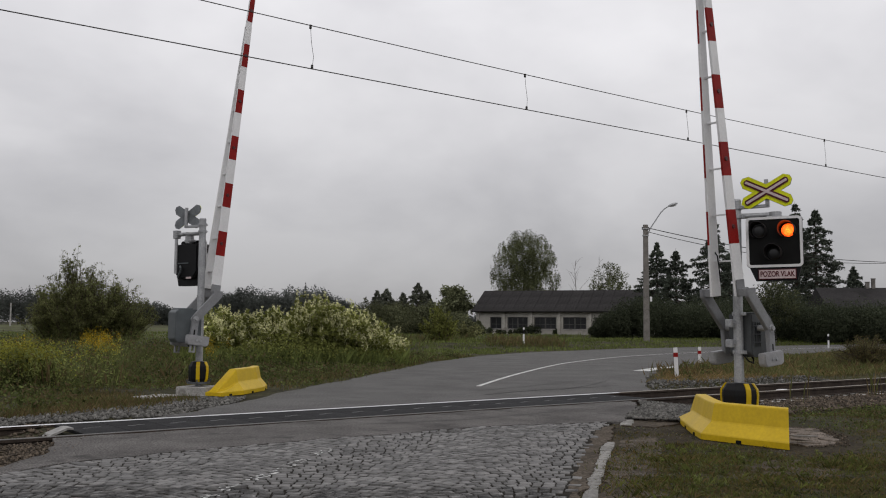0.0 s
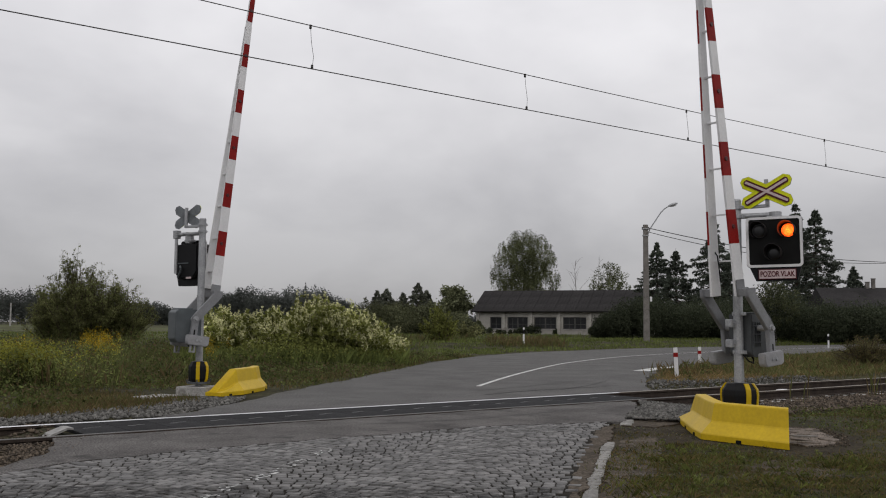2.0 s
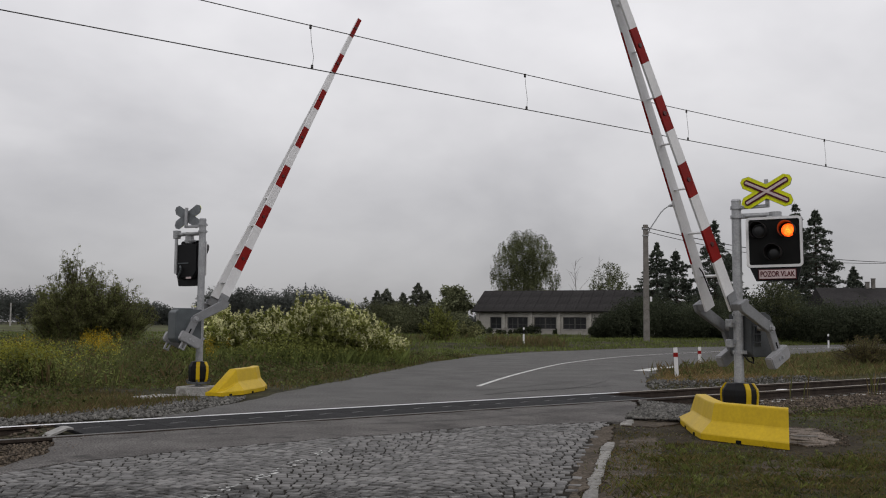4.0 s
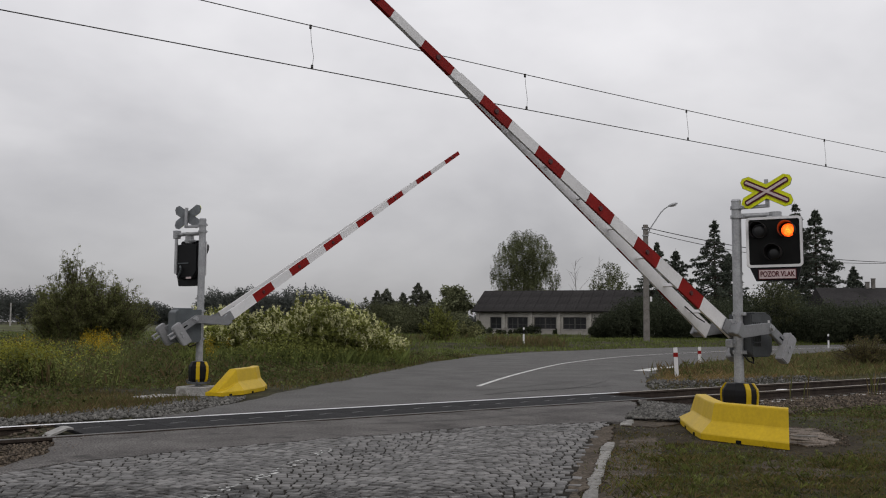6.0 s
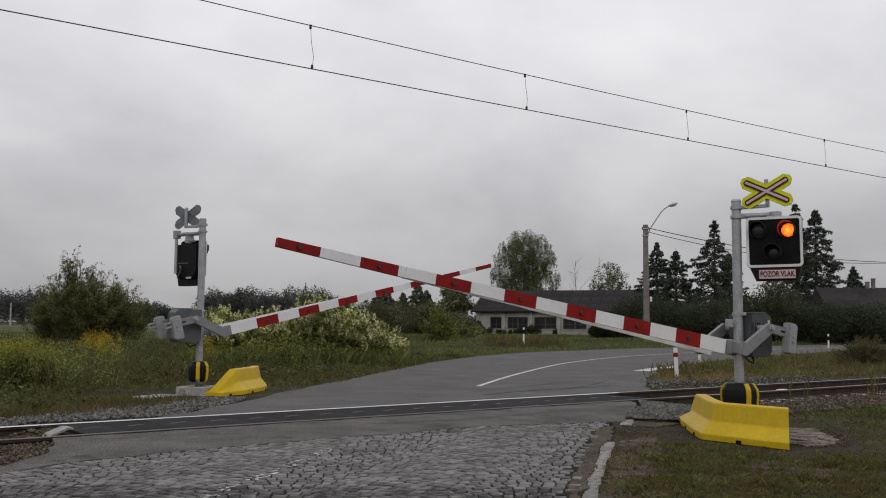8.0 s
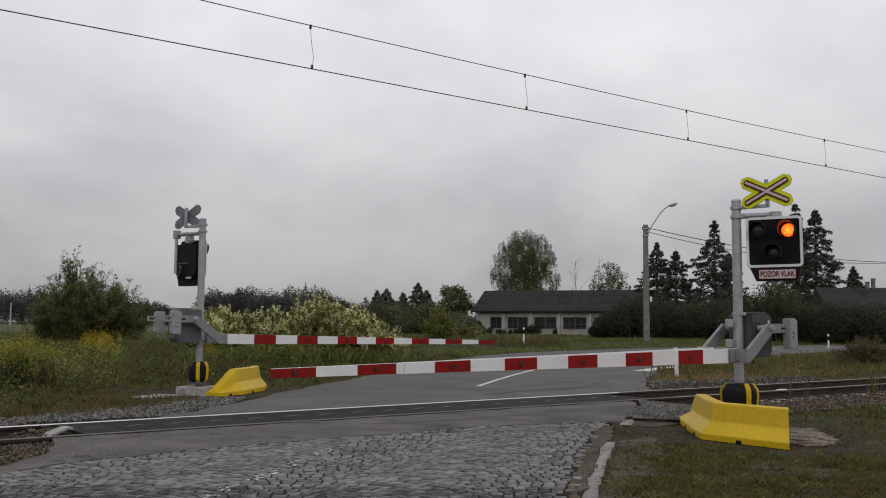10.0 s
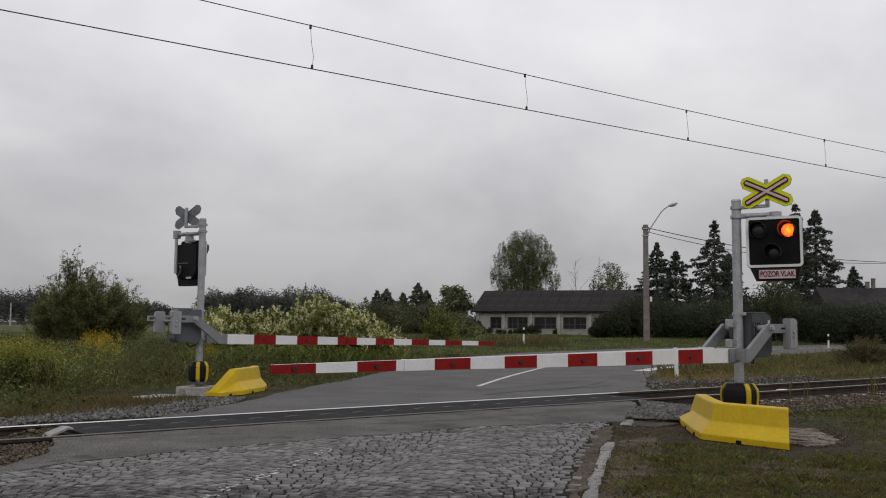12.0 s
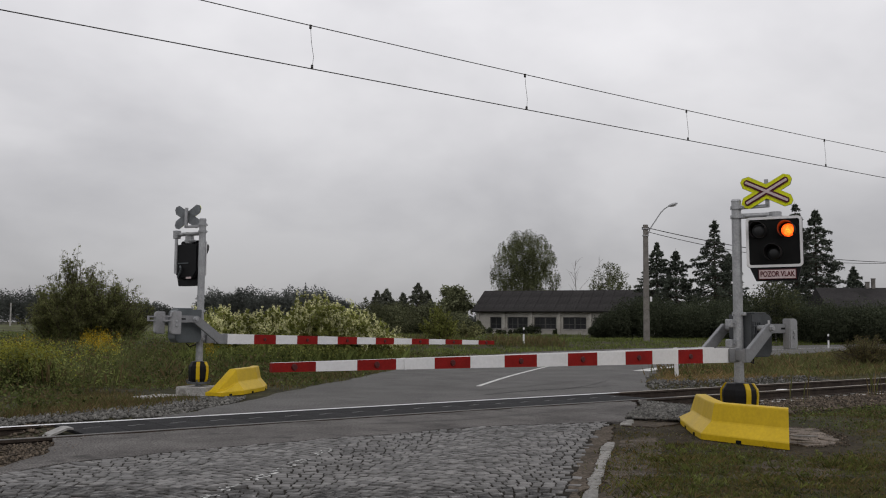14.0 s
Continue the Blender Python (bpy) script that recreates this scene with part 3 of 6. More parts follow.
def beam_mesh(g, x_from, x_to, side, thick):
    """A tapering striped beam along x, with the joints of its stripes; side is the face that carries the sheeting."""
    bm = bmesh.new()

    def half(x):
        return 0.048 + 0.056 * (x - g.tip) / (g.root - g.tip)

    edges = [g.tip + g.stripe * k for k in range(14)]
    cuts = [x_from] + [e for e in edges if x_from + 0.02 < e < x_to - 0.02] + [x_to]
    for x0, x1 in zip(cuts, cuts[1:]):
        k = math.floor(((x0 + x1) / 2 - g.tip) / g.stripe)
        red = k % 2 == 0 and k < 13
        h0, h1 = half(x0), half(x1)
        t = thick / 2
        vs = [bm.verts.new(p) for p in ((x0, -t, -h0), (x1, -t, -h1), (x1, t, -h1), (x0, t, -h0), (x0, -t, h0), (x1, -t, h1), (x1, t, h1), (x0, t, h0))]
        for f, sheeted in (((0, 1, 5, 4), side <= 0), ((3, 7, 6, 2), side >= 0), ((4, 5, 6, 7), False), ((3, 2, 1, 0), True), ((0, 4, 7, 3), x0 == g.tip), ((1, 2, 6, 5), False)):
            bm.faces.new([vs[i] for i in f]).material_index = 1 if red and sheeted else 0
    bmesh.ops.remove_doubles(bm, verts=bm.verts, dist=0.0005)
    return bm


def crossing_barrier(place, swing, zbase, mast, label, foot_size=1.0, cab=(0.56, 1.60), arms=(0.44, 0.44), reach=0.0, cabinet="dark_box"):
    base = thing("crossing_barrier", label, "barrier", pose(*place, zbase, 0, 0, swing.turn), group="level crossing barriers")
    # mast with cap and clamps
    bm = bmesh.new()
    rod(bm, (0, 0, 0.05), (0, 0, mast), 0.072, 0.070, 20)
    part("post", bm, M["galv"], base, "galvanised steel tube post", smooth=False)
    bm = bmesh.new()
    rod(bm, (0, 0, mast), (0, 0, mast + 0.03), 0.078, 0.062, 20)
    part("post_cap", bm, M["galv"], base)
    for z in (1.03, 1.60, mast - 0.24, mast - 0.10):
        bm = bmesh.new()
        rod(bm, (0, 0, z - 0.025), (0, 0, z + 0.025), 0.088, seg=20)
        box(bm, (0.0, -0.10, z), (0.07, 0.05, 0.05), bevel=0.006)
        rod(bm, (-0.1, 0.02, z), (0.1, 0.02, z), 0.012, seg=6)
        part("clamp", bm, M["galv"], base)
    # foot shroud: black, with raised yellow ribs
    foot = bmesh.new()
    prof = [(r * foot_size, z) for r, z in ((0.225, 0.17), (0.262, 0.24), (0.272, 0.40), (0.264, 0.48), (0.200, 0.572), (0.10, 0.582))]
    rings = []
    for r, z in prof:
        rings.append([foot.verts.new((r * math.cos(a), r * math.sin(a), z)) for a in [i * math.pi / 4 + math.pi / 8 for i in range(8)]])
    for a, b in zip(rings, rings[1:]):
        for i in range(8):
            foot.faces.new((a[i], a[(i + 1) % 8], b[(i + 1) % 8], b[i]))
    foot.faces.new(rings[-1])
    bmesh.ops.bevel(foot, geom=foot.edges[:], offset=0.008, segments=1, affect="EDGES")
    shroud = part("foot_shroud", foot, M["black"], base, "black shroud with yellow stripes")
    for a in (radians(-114), radians(-66), radians(62), radians(120)):
        bm = bmesh.new()
        path = [(r * foot_size, z) for r, z in ((0.230, 0.175), (0.266, 0.24), (0.277, 0.40), (0.269, 0.485), (0.208, 0.574))]
        for (r0, z0), (r1, z1) in zip(path, path[1:]):
            d = Vector((-math.sin(a), math.cos(a), 0)) * 0.036
            q = [Vector((r * math.cos(a), r * math.sin(a), z)) for r, z in ((r0, z0), (r1, z1))]
            vs = [bm.verts.new(p) for p in (q[0] - d, q[0] + d, q[1] + d, q[1] - d)]
            f = bm.faces.new(vs)
            ext = bmesh.ops.extrude_face_region(bm, geom=[f])
            for v in [g for g in ext["geom"] if isinstance(g, bmesh.types.BMVert)]:
                v.co -= Vector((math.cos(a), math.sin(a), 0)) * 0.03
        bmesh.ops.recalc_face_normals(bm, faces=bm.faces)
        part("yellow_rib", bm, M["yellow"], shroud)
    bm = bmesh.new()
    rod(bm, (0, 0, 0.13), (0, 0, 0.17), 0.29 * foot_size, 0.28 * foot_size, 20)
    for i in range(6):
        a = i * math.pi / 3
        rod(bm, (0.25 * math.cos(a), 0.25 * math.sin(a), 0.16), (0.25 * math.cos(a), 0.25 * math.sin(a), 0.22), 0.014, seg=6)
    part("base_plate", bm, M["dark_box"], base, "bolted dark base plate")
    # drive cabinet behind the post
    bm = bmesh.new()
    prism(bm, [(0.06, 1.02), (0.10, 0.96), (cab[0] - 0.06, 0.96), (cab[0], 1.04), (cab[0], cab[1] - 0.06), (cab[0] - 0.06, cab[1]), (0.06, cab[1])], -0.19, 0.22)
    bmesh.ops.bevel(bm, geom=bm.edges[:], offset=0.012, segments=2, affect="EDGES")
    drive = part("drive_cabinet", bm, M[cabinet], base, "dark grey drive cabinet")
    for i in range(4):
        bm = bmesh.new()
        box(bm, (0.10 + 0.05 * i, -0.20, 1.30), (0.018, 0.03, 0.36), bevel=0.004)
        part("cooling_rib", bm, M[cabinet], drive)
    for z in (1.18, 1.3, 1.42):
        bm = bmesh.new()
        box(bm, (0.175, -0.205, z), (0.20, 0.03, 0.016), bevel=0.003)
        part("cooling_rib", bm, M[cabinet], drive)
    bm = bmesh.new()
    box(bm, (cab[0] - 0.09, -0.195, cab[1] - 0.12), (0.035, 0.012, 0.06))
    part("sticker", bm, M["white"], drive, "small white sticker")
    bm = bmesh.new()
    rod(bm, (swing.px, -swing.lever - 0.02, swing.pz), (swing.px, swing.lever + 0.02, swing.pz), 0.045, seg=16)
    part("shaft", bm, M["galv"], base)
    for z in (1.16, 1.46) if not reach else ():
        bm = bmesh.new()
        box(bm, (-0.11, 0.06, z), (0.10, 0.12, 0.12), bevel=0.012)
        rod(bm, (-0.11, -0.01, z), (-0.11, -0.03, z), 0.018, seg=8)
        part("contact_box", bm, M["galv"], base, "small galvanised contact box")
    bm = bmesh.new()
    box(bm, (cab[0] - 0.22, 0.02, cab[1] + 0.012), (0.30, 0.34, 0.03), bevel=0.01)
    part("lid", bm, M[cabinet], drive)
    bm = bmesh.new()
    pipe = [(0.06, -0.20, 0.14), (0.06, -0.26, 0.24), (-0.10, -0.27, 0.27), (-0.26, -0.30, 0.24), (-0.30, -0.30, 0.15)]
    for a, b in zip(pipe, pipe[1:]):
        rod(bm, a, b, 0.014, seg=8)
    part("earth_pipe", bm, M["galv"], base, "thin bent earthing pipe")
    bm = bmesh.new()
    loop = [(-0.02, -0.09, 1.0), (0.05, -0.14, 0.90), (0.16, -0.14, 0.87), (0.24, -0.08, 0.93), (0.26, -0.02, 0.98)]
    for a, b in zip(loop, loop[1:]):
        rod(bm, a, b, 0.012, seg=8)
    part("cable", bm, M["black"], base, "black cable loop")

    # swinging boom, about the pivot
    px, pz, root = swing.px, swing.pz, swing.root
    zb = -swing.drop
    boom = None
    for k in (-1, 1):
        bm = bmesh.new()
        y = swing.lever * k
        w0 = arms[0 if k < 0 else 1]
        # cranked lever from the boom root up to the shaft and back to the weight
        lever = [(root - px + 0.13, zb - 0.10), (root - px + 0.24, zb - 0.10), (root - px + 0.30, zb - 0.06), (0.03, -0.075), (w0 - 0.04, -0.075), (w0 - 0.04, 0.065), (-0.05, 0.065), (root - px + 0.20, zb + 0.085), (root - px + 0.17, zb + 0.10), (root - px + 0.13, zb + 0.10)]
        prism(bm, lever, y - 0.035, y + 0.035)
        # shoe that takes the end of the beam
        box(bm, (root - px + 0.125, k * (swing.splay + 0.060), zb), (0.25, 0.016, 0.20))
        box(bm, (root - px + 0.19, k * (swing.splay + 0.06 + swing.lever) / 2, zb), (0.11, swing.lever - swing.splay - 0.06, 0.15))
        bmesh.ops.bevel(bm, geom=bm.edges[:], offset=0.008, segments=2, affect="EDGES")
        if boom is None:
            boom = part("boom", bm, M["grey"], base, "grey cranked lever of the boom", m=pose(px, 0, pz))
        else:
            part("rear_lever", bm, M["grey"], boom, "grey cranked lever of the boom")
    for k in (-1, 1):
        y = swing.lever * k
        w0 = arms[0 if k < 0 else 1]
        bm = bmesh.new()
        prism(bm, [(w0 - 0.10, -0.31), (w0 + 0.06, -0.31), (w0 + 0.10, -0.27), (w0 + 0.10, 0.11), (w0 + 0.06, 0.145), (w0 - 0.10, 0.145)], y + 0.045 * k - 0.065, y + 0.045 * k + 0.065)
        bmesh.ops.bevel(bm, geom=bm.edges[:], offset=0.014, segments=2, affect="EDGES")
        if reach:
            for z in (-0.045, 0.035):
                box(bm, (w0 + 0.08 + reach / 2, y + 0.04 * k, z), (reach, 0.06, 0.03), bevel=0.005)
            box(bm, (w0 + 0.07 + reach, y + 0.04 * k, -0.005), (0.03, 0.07, 0.11), bevel=0.005)
        part("counterweight", bm, M["weight"], boom, "pale grey cast counterweight")
        bm = bmesh.new()
        box(bm, (w0 - 0.16, y + 0.036 * k, -0.005), (0.10, 0.006, 0.028), bevel=0.002)
        part("slot", bm, M["matt_black"], boom, "dark slot in the lever arm")
        for z in (-0.05, -0.13):
            bm = bmesh.new()
            rod(bm, (w0, y + 0.108 * k, z), (w0, y + 0.125 * k, z), 0.026, seg=6)
            part("bolt", bm, M["galv"], boom)
        bm = bmesh.new()
        rod(bm, (0, y + 0.03 * k, 0), (0, y + 0.075 * k, 0), 0.036, seg=6)
        rod(bm, (0, y + 0.034 * k, 0), (0, y + 0.044 * k, 0), 0.058, seg=14)
        part("shaft_nut", bm, M["galv"], boom)
    join = swing.tip + 3.2 * swing.stripe
    span = root - join

    def apart(x):
        return 0.03 + swing.splay * max(0.0, (x - join) / span)

    for k, name in ((-1, "front_beam"), (1, "rear_beam")):
        bm = beam_mesh(swing, join, root + swing.tail, k, 0.036)
        for v in bm.verts:
            v.co = Vector((v.co.x - px, v.co.y + k * apart(v.co.x), v.co.z + zb))
        part(name, bm, [M["white"], M["red"]], boom, "red and white striped barrier beam")
    bm = beam_mesh(swing, swing.tip, join, 0, 0.06)
    for v in bm.verts:
        v.co = Vector((v.co.x - px, v.co.y, v.co.z + zb))
    part("tip_beam", bm, [M["white"], M["red"]], boom, "red and white striped barrier tip")
    bm = bmesh.new()
    box(bm, (join - px + 0.02, 0, zb), (0.03, 0.070, 0.132), bevel=0.004)
    part("joint_sleeve", bm, M["white"], boom)
    x = root - 0.28
    while x > join + 0.5:
        bm = bmesh.new()
        box(bm, (x - px, 0, zb + 0.02), (0.022, 2 * apart(x), 0.05))
        part("rung", bm, M["white"], boom)
        x -= 0.69
    for i in range(7):
        xm = swing.tip + swing.stripe * (2 * i + 0.5)
        y = apart(xm) + (0.018 if xm > join else 0.0)
        for k in (-1, 1):
            bm = bmesh.new()
            rod(bm, (xm - px, (y - 0.008) * k, zb), (xm - px, (y + 0.016) * k, zb), 0.040, 0.030, 12)
            part("boom_lamp", bm, M["red_dark"], boom, "small dark red boom lamp")
    bm = bmesh.new()
    ya = apart(root) - 0.03
    lead = [(root - px - 0.42, ya, zb + 0.02), (root - px - 0.36, ya - 0.07, zb - 0.02), (root - px - 0.2, ya - 0.09, zb - 0.03), (root - px + 0.02, ya - 0.05, zb + 0.03)]
    for a, b in zip(lead, lead[1:]):
        rod(bm, a, b, 0.010, seg=6)
    part("lamp_cable", bm, M["black"], boom, "black cable of the boom lamps")
    return base, boom


near_barrier, near_boom = crossing_barrier(P_NEAR, NEAR_SWING, 0.0, 3.30, "level crossing barrier with striped boom behind a yellow guard")
far_barrier, far_boom = crossing_barrier(P_FAR, FAR_SWING, 0.06, 3.46, "level crossing barrier with red and white boom on a concrete footing", 0.78, (0.60, 1.62), (0.45, 0.42), 0.16, "slate_box")


def footing(place, s, turn, label, material="concrete"):
    bm = bmesh.new()
    box(bm, (0, 0, -0.02), s, bevel=0.02)
    return tagged(part("concrete_footing", bm, M[material], m=pose(*place, 0, 0, 0, turn)), label, "footing")


footing((*P_FAR,), (0.66, 0.66, 0.32), 40, "pale concrete footing block under the barrier")
footing(P_NEAR, (0.74, 0.74, 0.32), 40, "concrete footing block behind the yellow guard")
footing((6.75, 18.05), (0.8, 0.45, 0.07), 25, "flat concrete cover slab in the grass", "concrete")
slab("concrete_patch", rough_outline([(12.15, 7.9), (12.3, 7.5), (11.7, 6.95), (11.0, 6.5), (10.5, 6.55), (10.6, 6.9)], 0.16, 0.05, 6), -0.012, 0.06, M["old_concrete"], "broken flat concrete patch beside the barrier", "patch", kind="structure")


def broken_slabs():
    """Cracked pieces of an old slab, tilted a little, with crumbs between them."""
    g = random.Random(19)
    for x, y, r in ((11.0, 6.95, 0.20), (11.4, 7.15, 0.24), (11.8, 7.5, 0.22), (11.3, 6.75, 0.15), (11.95, 7.75, 0.2), (10.8, 6.72, 0.14), (11.62, 7.32, 0.14), (12.1, 7.55, 0.13)):
        bm = bmesh.new()
        ring = [(math.cos(a) * r * g.uniform(0.6, 1.25), math.sin(a) * r * 0.8 * g.uniform(0.6, 1.25)) for a in [i * 0.785 + g.uniform(-0.3, 0.3) for i in range(8)]]
        prism(bm, ring, -0.06, 0.03, axis="z")
        tagged(part("slab_fragment", bm, M["pole_concrete" if r == 0.24 else "old_concrete"], m=pose(x, y, -0.032, g.uniform(-4, 4), g.uniform(-4, 4), g.uniform(0, 360))), "cracked fragment of an old concrete slab", "rubble", group="slab fragments")


broken_slabs()
stones("rubble", 900, in_area([(12.2, 8.0), (12.6, 7.6), (12.0, 6.9), (11.0, 6.3), (10.4, 6.5), (10.6, 7.0)], 0.012), 0.015, M["rust_stone"], "crumbled concrete and small stones beside the barrier")


def yellow_guard(name, pts, taper, mitre, label):
    """A low guard wall along pts: wide foot, sloping shoulder, narrow top; its first end slopes down."""
    bm = bmesh.new()
    prof = [(-0.27, 0.0), (-0.27, 0.07), (-0.262, 0.085), (-0.137, 0.215), (-0.125, 0.235), (-0.085, 0.435), (-0.078, 0.452), (-0.06, 0.46), (0.06, 0.46), (0.078, 0.452), (0.085, 0.435), (0.125, 0.235), (0.137, 0.215), (0.262, 0.085), (0.27, 0.07), (0.27, 0.0)]
    P = [Vector((*p, 0)) for p in pts]
    rows = []
    for i, p in enumerate(P):
        d0 = (P[i] - P[i - 1]).normalized() if i else (P[1] - P[0]).normalized()
        d1 = (P[i + 1] - P[i]).normalized() if i + 1 < len(P) else d0
        d = (d0 + d1).normalized()
        s = Vector((-d.y, d.x, 0)) / max(0.6, d.dot(d1))
        h = taper[i]
        rows.append([bm.verts.new(p + s * a + Vector((0, 0, max(0.0, min(z, 0.07) if h < 0.2 else z * h)))) for a, z in prof])
    d = (P[-1] - P[-2]).normalized()
    for v, (a, z) in zip(rows[-1], prof):
        v.co += d * mitre * (a + 0.27)
    n = len(prof)
    for a, b in zip(rows, rows[1:]):
        for k in range(n):
            bm.faces.new((a[k], a[(k + 1) % n], b[(k + 1) % n], b[k]))
    bm.faces.new(rows[0]); bm.faces.new(rows[-1][::-1])
    bmesh.ops.recalc_face_normals(bm, faces=bm.faces)
    ob = thing(name, label, "guard", pose(0, 0, -0.022), group="yellow guards")
    part("wall", bm, M["yellow"], ob)
    for a, b in zip(P, P[1:]):
        for t in (0.4,):
            q = a.lerp(b, t)
            d = (b - a).normalized()
            s = Vector((-d.y, d.x, 0))
            for k in (-1,):
                bm = bmesh.new()
                box(bm, (0, 0, 0.02), (0.07, 0.03, 0.04))
                part("lifting_slot", bm, M["matt_black"], ob, m=Matrix.Translation(q + s * 0.268 * k) @ pose(0, 0, 0, 0, 0, math.degrees(math.atan2(d.y, d.x))))
    return ob


yellow_guard("barrier_guard", [(11.78, 9.18), (11.35, 8.76), (10.68, 8.08), (10.31, 7.66), (10.31, 6.50)], [0.1, 1, 1, 1, 1], -0.66, "glossy yellow angled concrete guard before the barrier")
yellow_guard("barrier_guard", [(7.80, 17.80), (8.36, 18.06), (9.12, 18.75), (9.44, 19.25)], [0.1, 1.1, 1.1, 1.1], 0.0, "glossy yellow angled concrete guard with a sloping end")


# ---- warning lights ----
def warning_signal(place, turn, out, zbase, ahead, label, plate, roll=0.0, lift=0.0):
    """Lamp head on a bracket. Its own axes: x along the board, -y the way it shines."""
    ob = thing("warning_light", label, "signal", pose(*place, zbase, 0, 0, turn) @ pose(out, ahead, 2.665) @ pose(0, 0, 0, 0, -roll) @ pose(-out, 0, -2.665), group="crossing warning lights")
    bm = bmesh.new()
    prism(bm, [(-0.40, 2.36), (-0.28, 2.22), (0.28, 2.22), (0.40, 2.36), (0.40, 2.98), (-0.40, 2.98)], 0.0, 0.20)
    for v in bm.verts:
        if v.co.y > 0.1:
            v.co.x *= 0.90
            v.co.z = 2.62 + (v.co.z - 2.62) * 0.92
    bmesh.ops.bevel(bm, geom=bm.edges[:], offset=0.025, segments=2, affect="EDGES")
    part("housing", bm, M["black"], ob, "black plastic lamp housing", m=pose(out, 0, 0))

    def rounded(w, h, r, n=5):
        return [(sx * (w - r) + r * math.cos(a), sz * (h - r) + r * math.sin(a)) for sx, sz, a0 in ((1, 1, 0), (-1, 1, 90), (-1, -1, 180), (1, -1, 270)) for a in [radians(a0 + 90 * i / n) for i in range(n + 1)]]

    zc, w, h = 2.665, 0.395, 0.375
    bm = bmesh.new()
    a, b = rounded(w, h, 0.06), rounded(w - 0.038, h - 0.038, 0.03)
    va = [[bm.verts.new((x, y, z + zc)) for x, z in p] for p, y in ((a, -0.005), (a, -0.03), (b, -0.03), (b, -0.005))]
    for p, q in zip(va, va[1:]):
        for i in range(len(p)):
            bm.faces.new((p[i], p[(i + 1) % len(p)], q[(i + 1) % len(p)], q[i]))
    bmesh.ops.recalc_face_normals(bm, faces=bm.faces)
    part("white_rim", bm, M["white"], ob, "white rim round the lamp board", m=pose(out, 0, 0))
    bm = bmesh.new()
    prism(bm, [(x, z + zc) for x, z in b], -0.018, -0.002)
    part("lamp_board", bm, M["matt_black"], ob, "matt black lamp board", m=pose(out, 0, 0))
    bm = bmesh.new()
    prism(bm, [(x * 1.01, z * 1.01 + zc) for x, z in a], -0.002, 0.014)
    part("rim_back", bm, M["black"], ob, "black back of the lamp board", m=pose(out, 0, 0))
    lamps = [(-0.20, zc + 0.165), (0.20, zc + 0.165), (0.0, zc - 0.17)]
    for i, (x, z) in enumerate(lamps):
        bm = bmesh.new()
        n = 20
        arc = [radians(-45 + 280 * k / n) for k in range(n + 1)]
        rows = []
        for y, r in ((-0.018, 0.118), (-0.19, 0.124), (-0.19, 0.119), (-0.018, 0.113)):
            rows.append([bm.verts.new((r * math.cos(t), y + (0.09 * (1 - math.sin(t)) / 2 if y < -0.1 else 0), r * math.sin(t))) for t in arc])
        for p, q in zip(rows, rows[1:] + rows[:1]):
            for k in range(n):
                bm.faces.new((p[k], p[k + 1], q[k + 1], q[k]))
        bmesh.ops.recalc_face_normals(bm, faces=bm.faces)
        part("visor", bm, M["visor"], ob, m=pose(out + x, 0, z, -5, 0, -12))
        bm = bmesh.new()
        bmesh.ops.create_uvsphere(bm, u_segments=24, v_segments=10, radius=0.098, matrix=Matrix.Diagonal((1, 0.22, 1, 1)))
        lit = i < 2
        part("lamp_lens", bm, M["glow"] if lit else M["lens"], ob, "glowing red lamp" if lit else "dark unlit lens", m=pose(out + x, -0.018, z), smooth=True)
    # added dark disc that slides over one upper lamp so it looks unlit
    bm = bmesh.new()
    rod(bm, (0, -0.004, 0), (0, 0.038, 0), 0.102, 0.102, 28)
    bmesh.ops.create_uvsphere(bm, u_segments=24, v_segments=10, radius=0.096, matrix=pose(0, -0.004, 0) @ Matrix.Diagonal((1, 0.24, 1, 1)))
    shutter = part("shutter", bm, M["lens"], ob, "added dark disc standing for the unlit lamp", m=pose(out + 0.20, -0.058, zc + 0.165))
    # bracket from the post, and hanger
    bm = bmesh.new()
    rod(bm, (0, -ahead, 3.08 + lift), (0.12, 0.09, 3.08 + lift), 0.04, seg=12)
    rod(bm, (0.10, 0.09, 3.08 + lift), (out + 0.05 + 3 * lift, 0.09 + lift, 3.08 + lift), 0.04, seg=12)
    rod(bm, (out + 0.02, 0.09, 2.98), (out + 0.02, 0.09, 3.12 + lift), 0.09, seg=12)
    box(bm, (out, 0.09, 3.03), (0.2, 0.16, 0.05), bevel=0.01)
    part("bracket", bm, M["galv"], ob, "galvanised tube bracket")
    bm = bmesh.new()
    rod(bm, (out + 0.30, 0.21, 2.35), (out + 0.30, 0.21, 3.06 + 1.6 * lift), 0.034, seg=10)
    if lift:
        box(bm, (out + 0.30, 0.20, 3.08 + lift), (0.12, 0.12, 0.17), bevel=0.01)
        rod(bm, (out + 0.1, 0.17, 3.08 + lift), (out + 0.30, 0.20, 3.08 + lift), 0.04, seg=10)
        rod(bm, (out + 0.30, 0.21, 2.38), (out + 0.2, 0.12, 2.38), 0.02, seg=8)
    part("rear_strut", bm, M["galv"], ob)
    if lift:
        bm = bmesh.new()
        box(bm, (out - 0.10, 0.19, 2.27), (0.16, 0.012, 0.07), bevel=0.003)
        part("rear_label", bm, M["pinkish"], ob, "small pale label under the housing")
        bm = bmesh.new()
        tube = [(out + 0.14, 0.22, 2.50), (out + 0.08, 0.25, 2.44), (out + 0.12, 0.24, 2.36), (out + 0.22, 0.22, 2.27)]
        for a, b in zip(tube, tube[1:]):
            rod(bm, a, b, 0.022, seg=8)
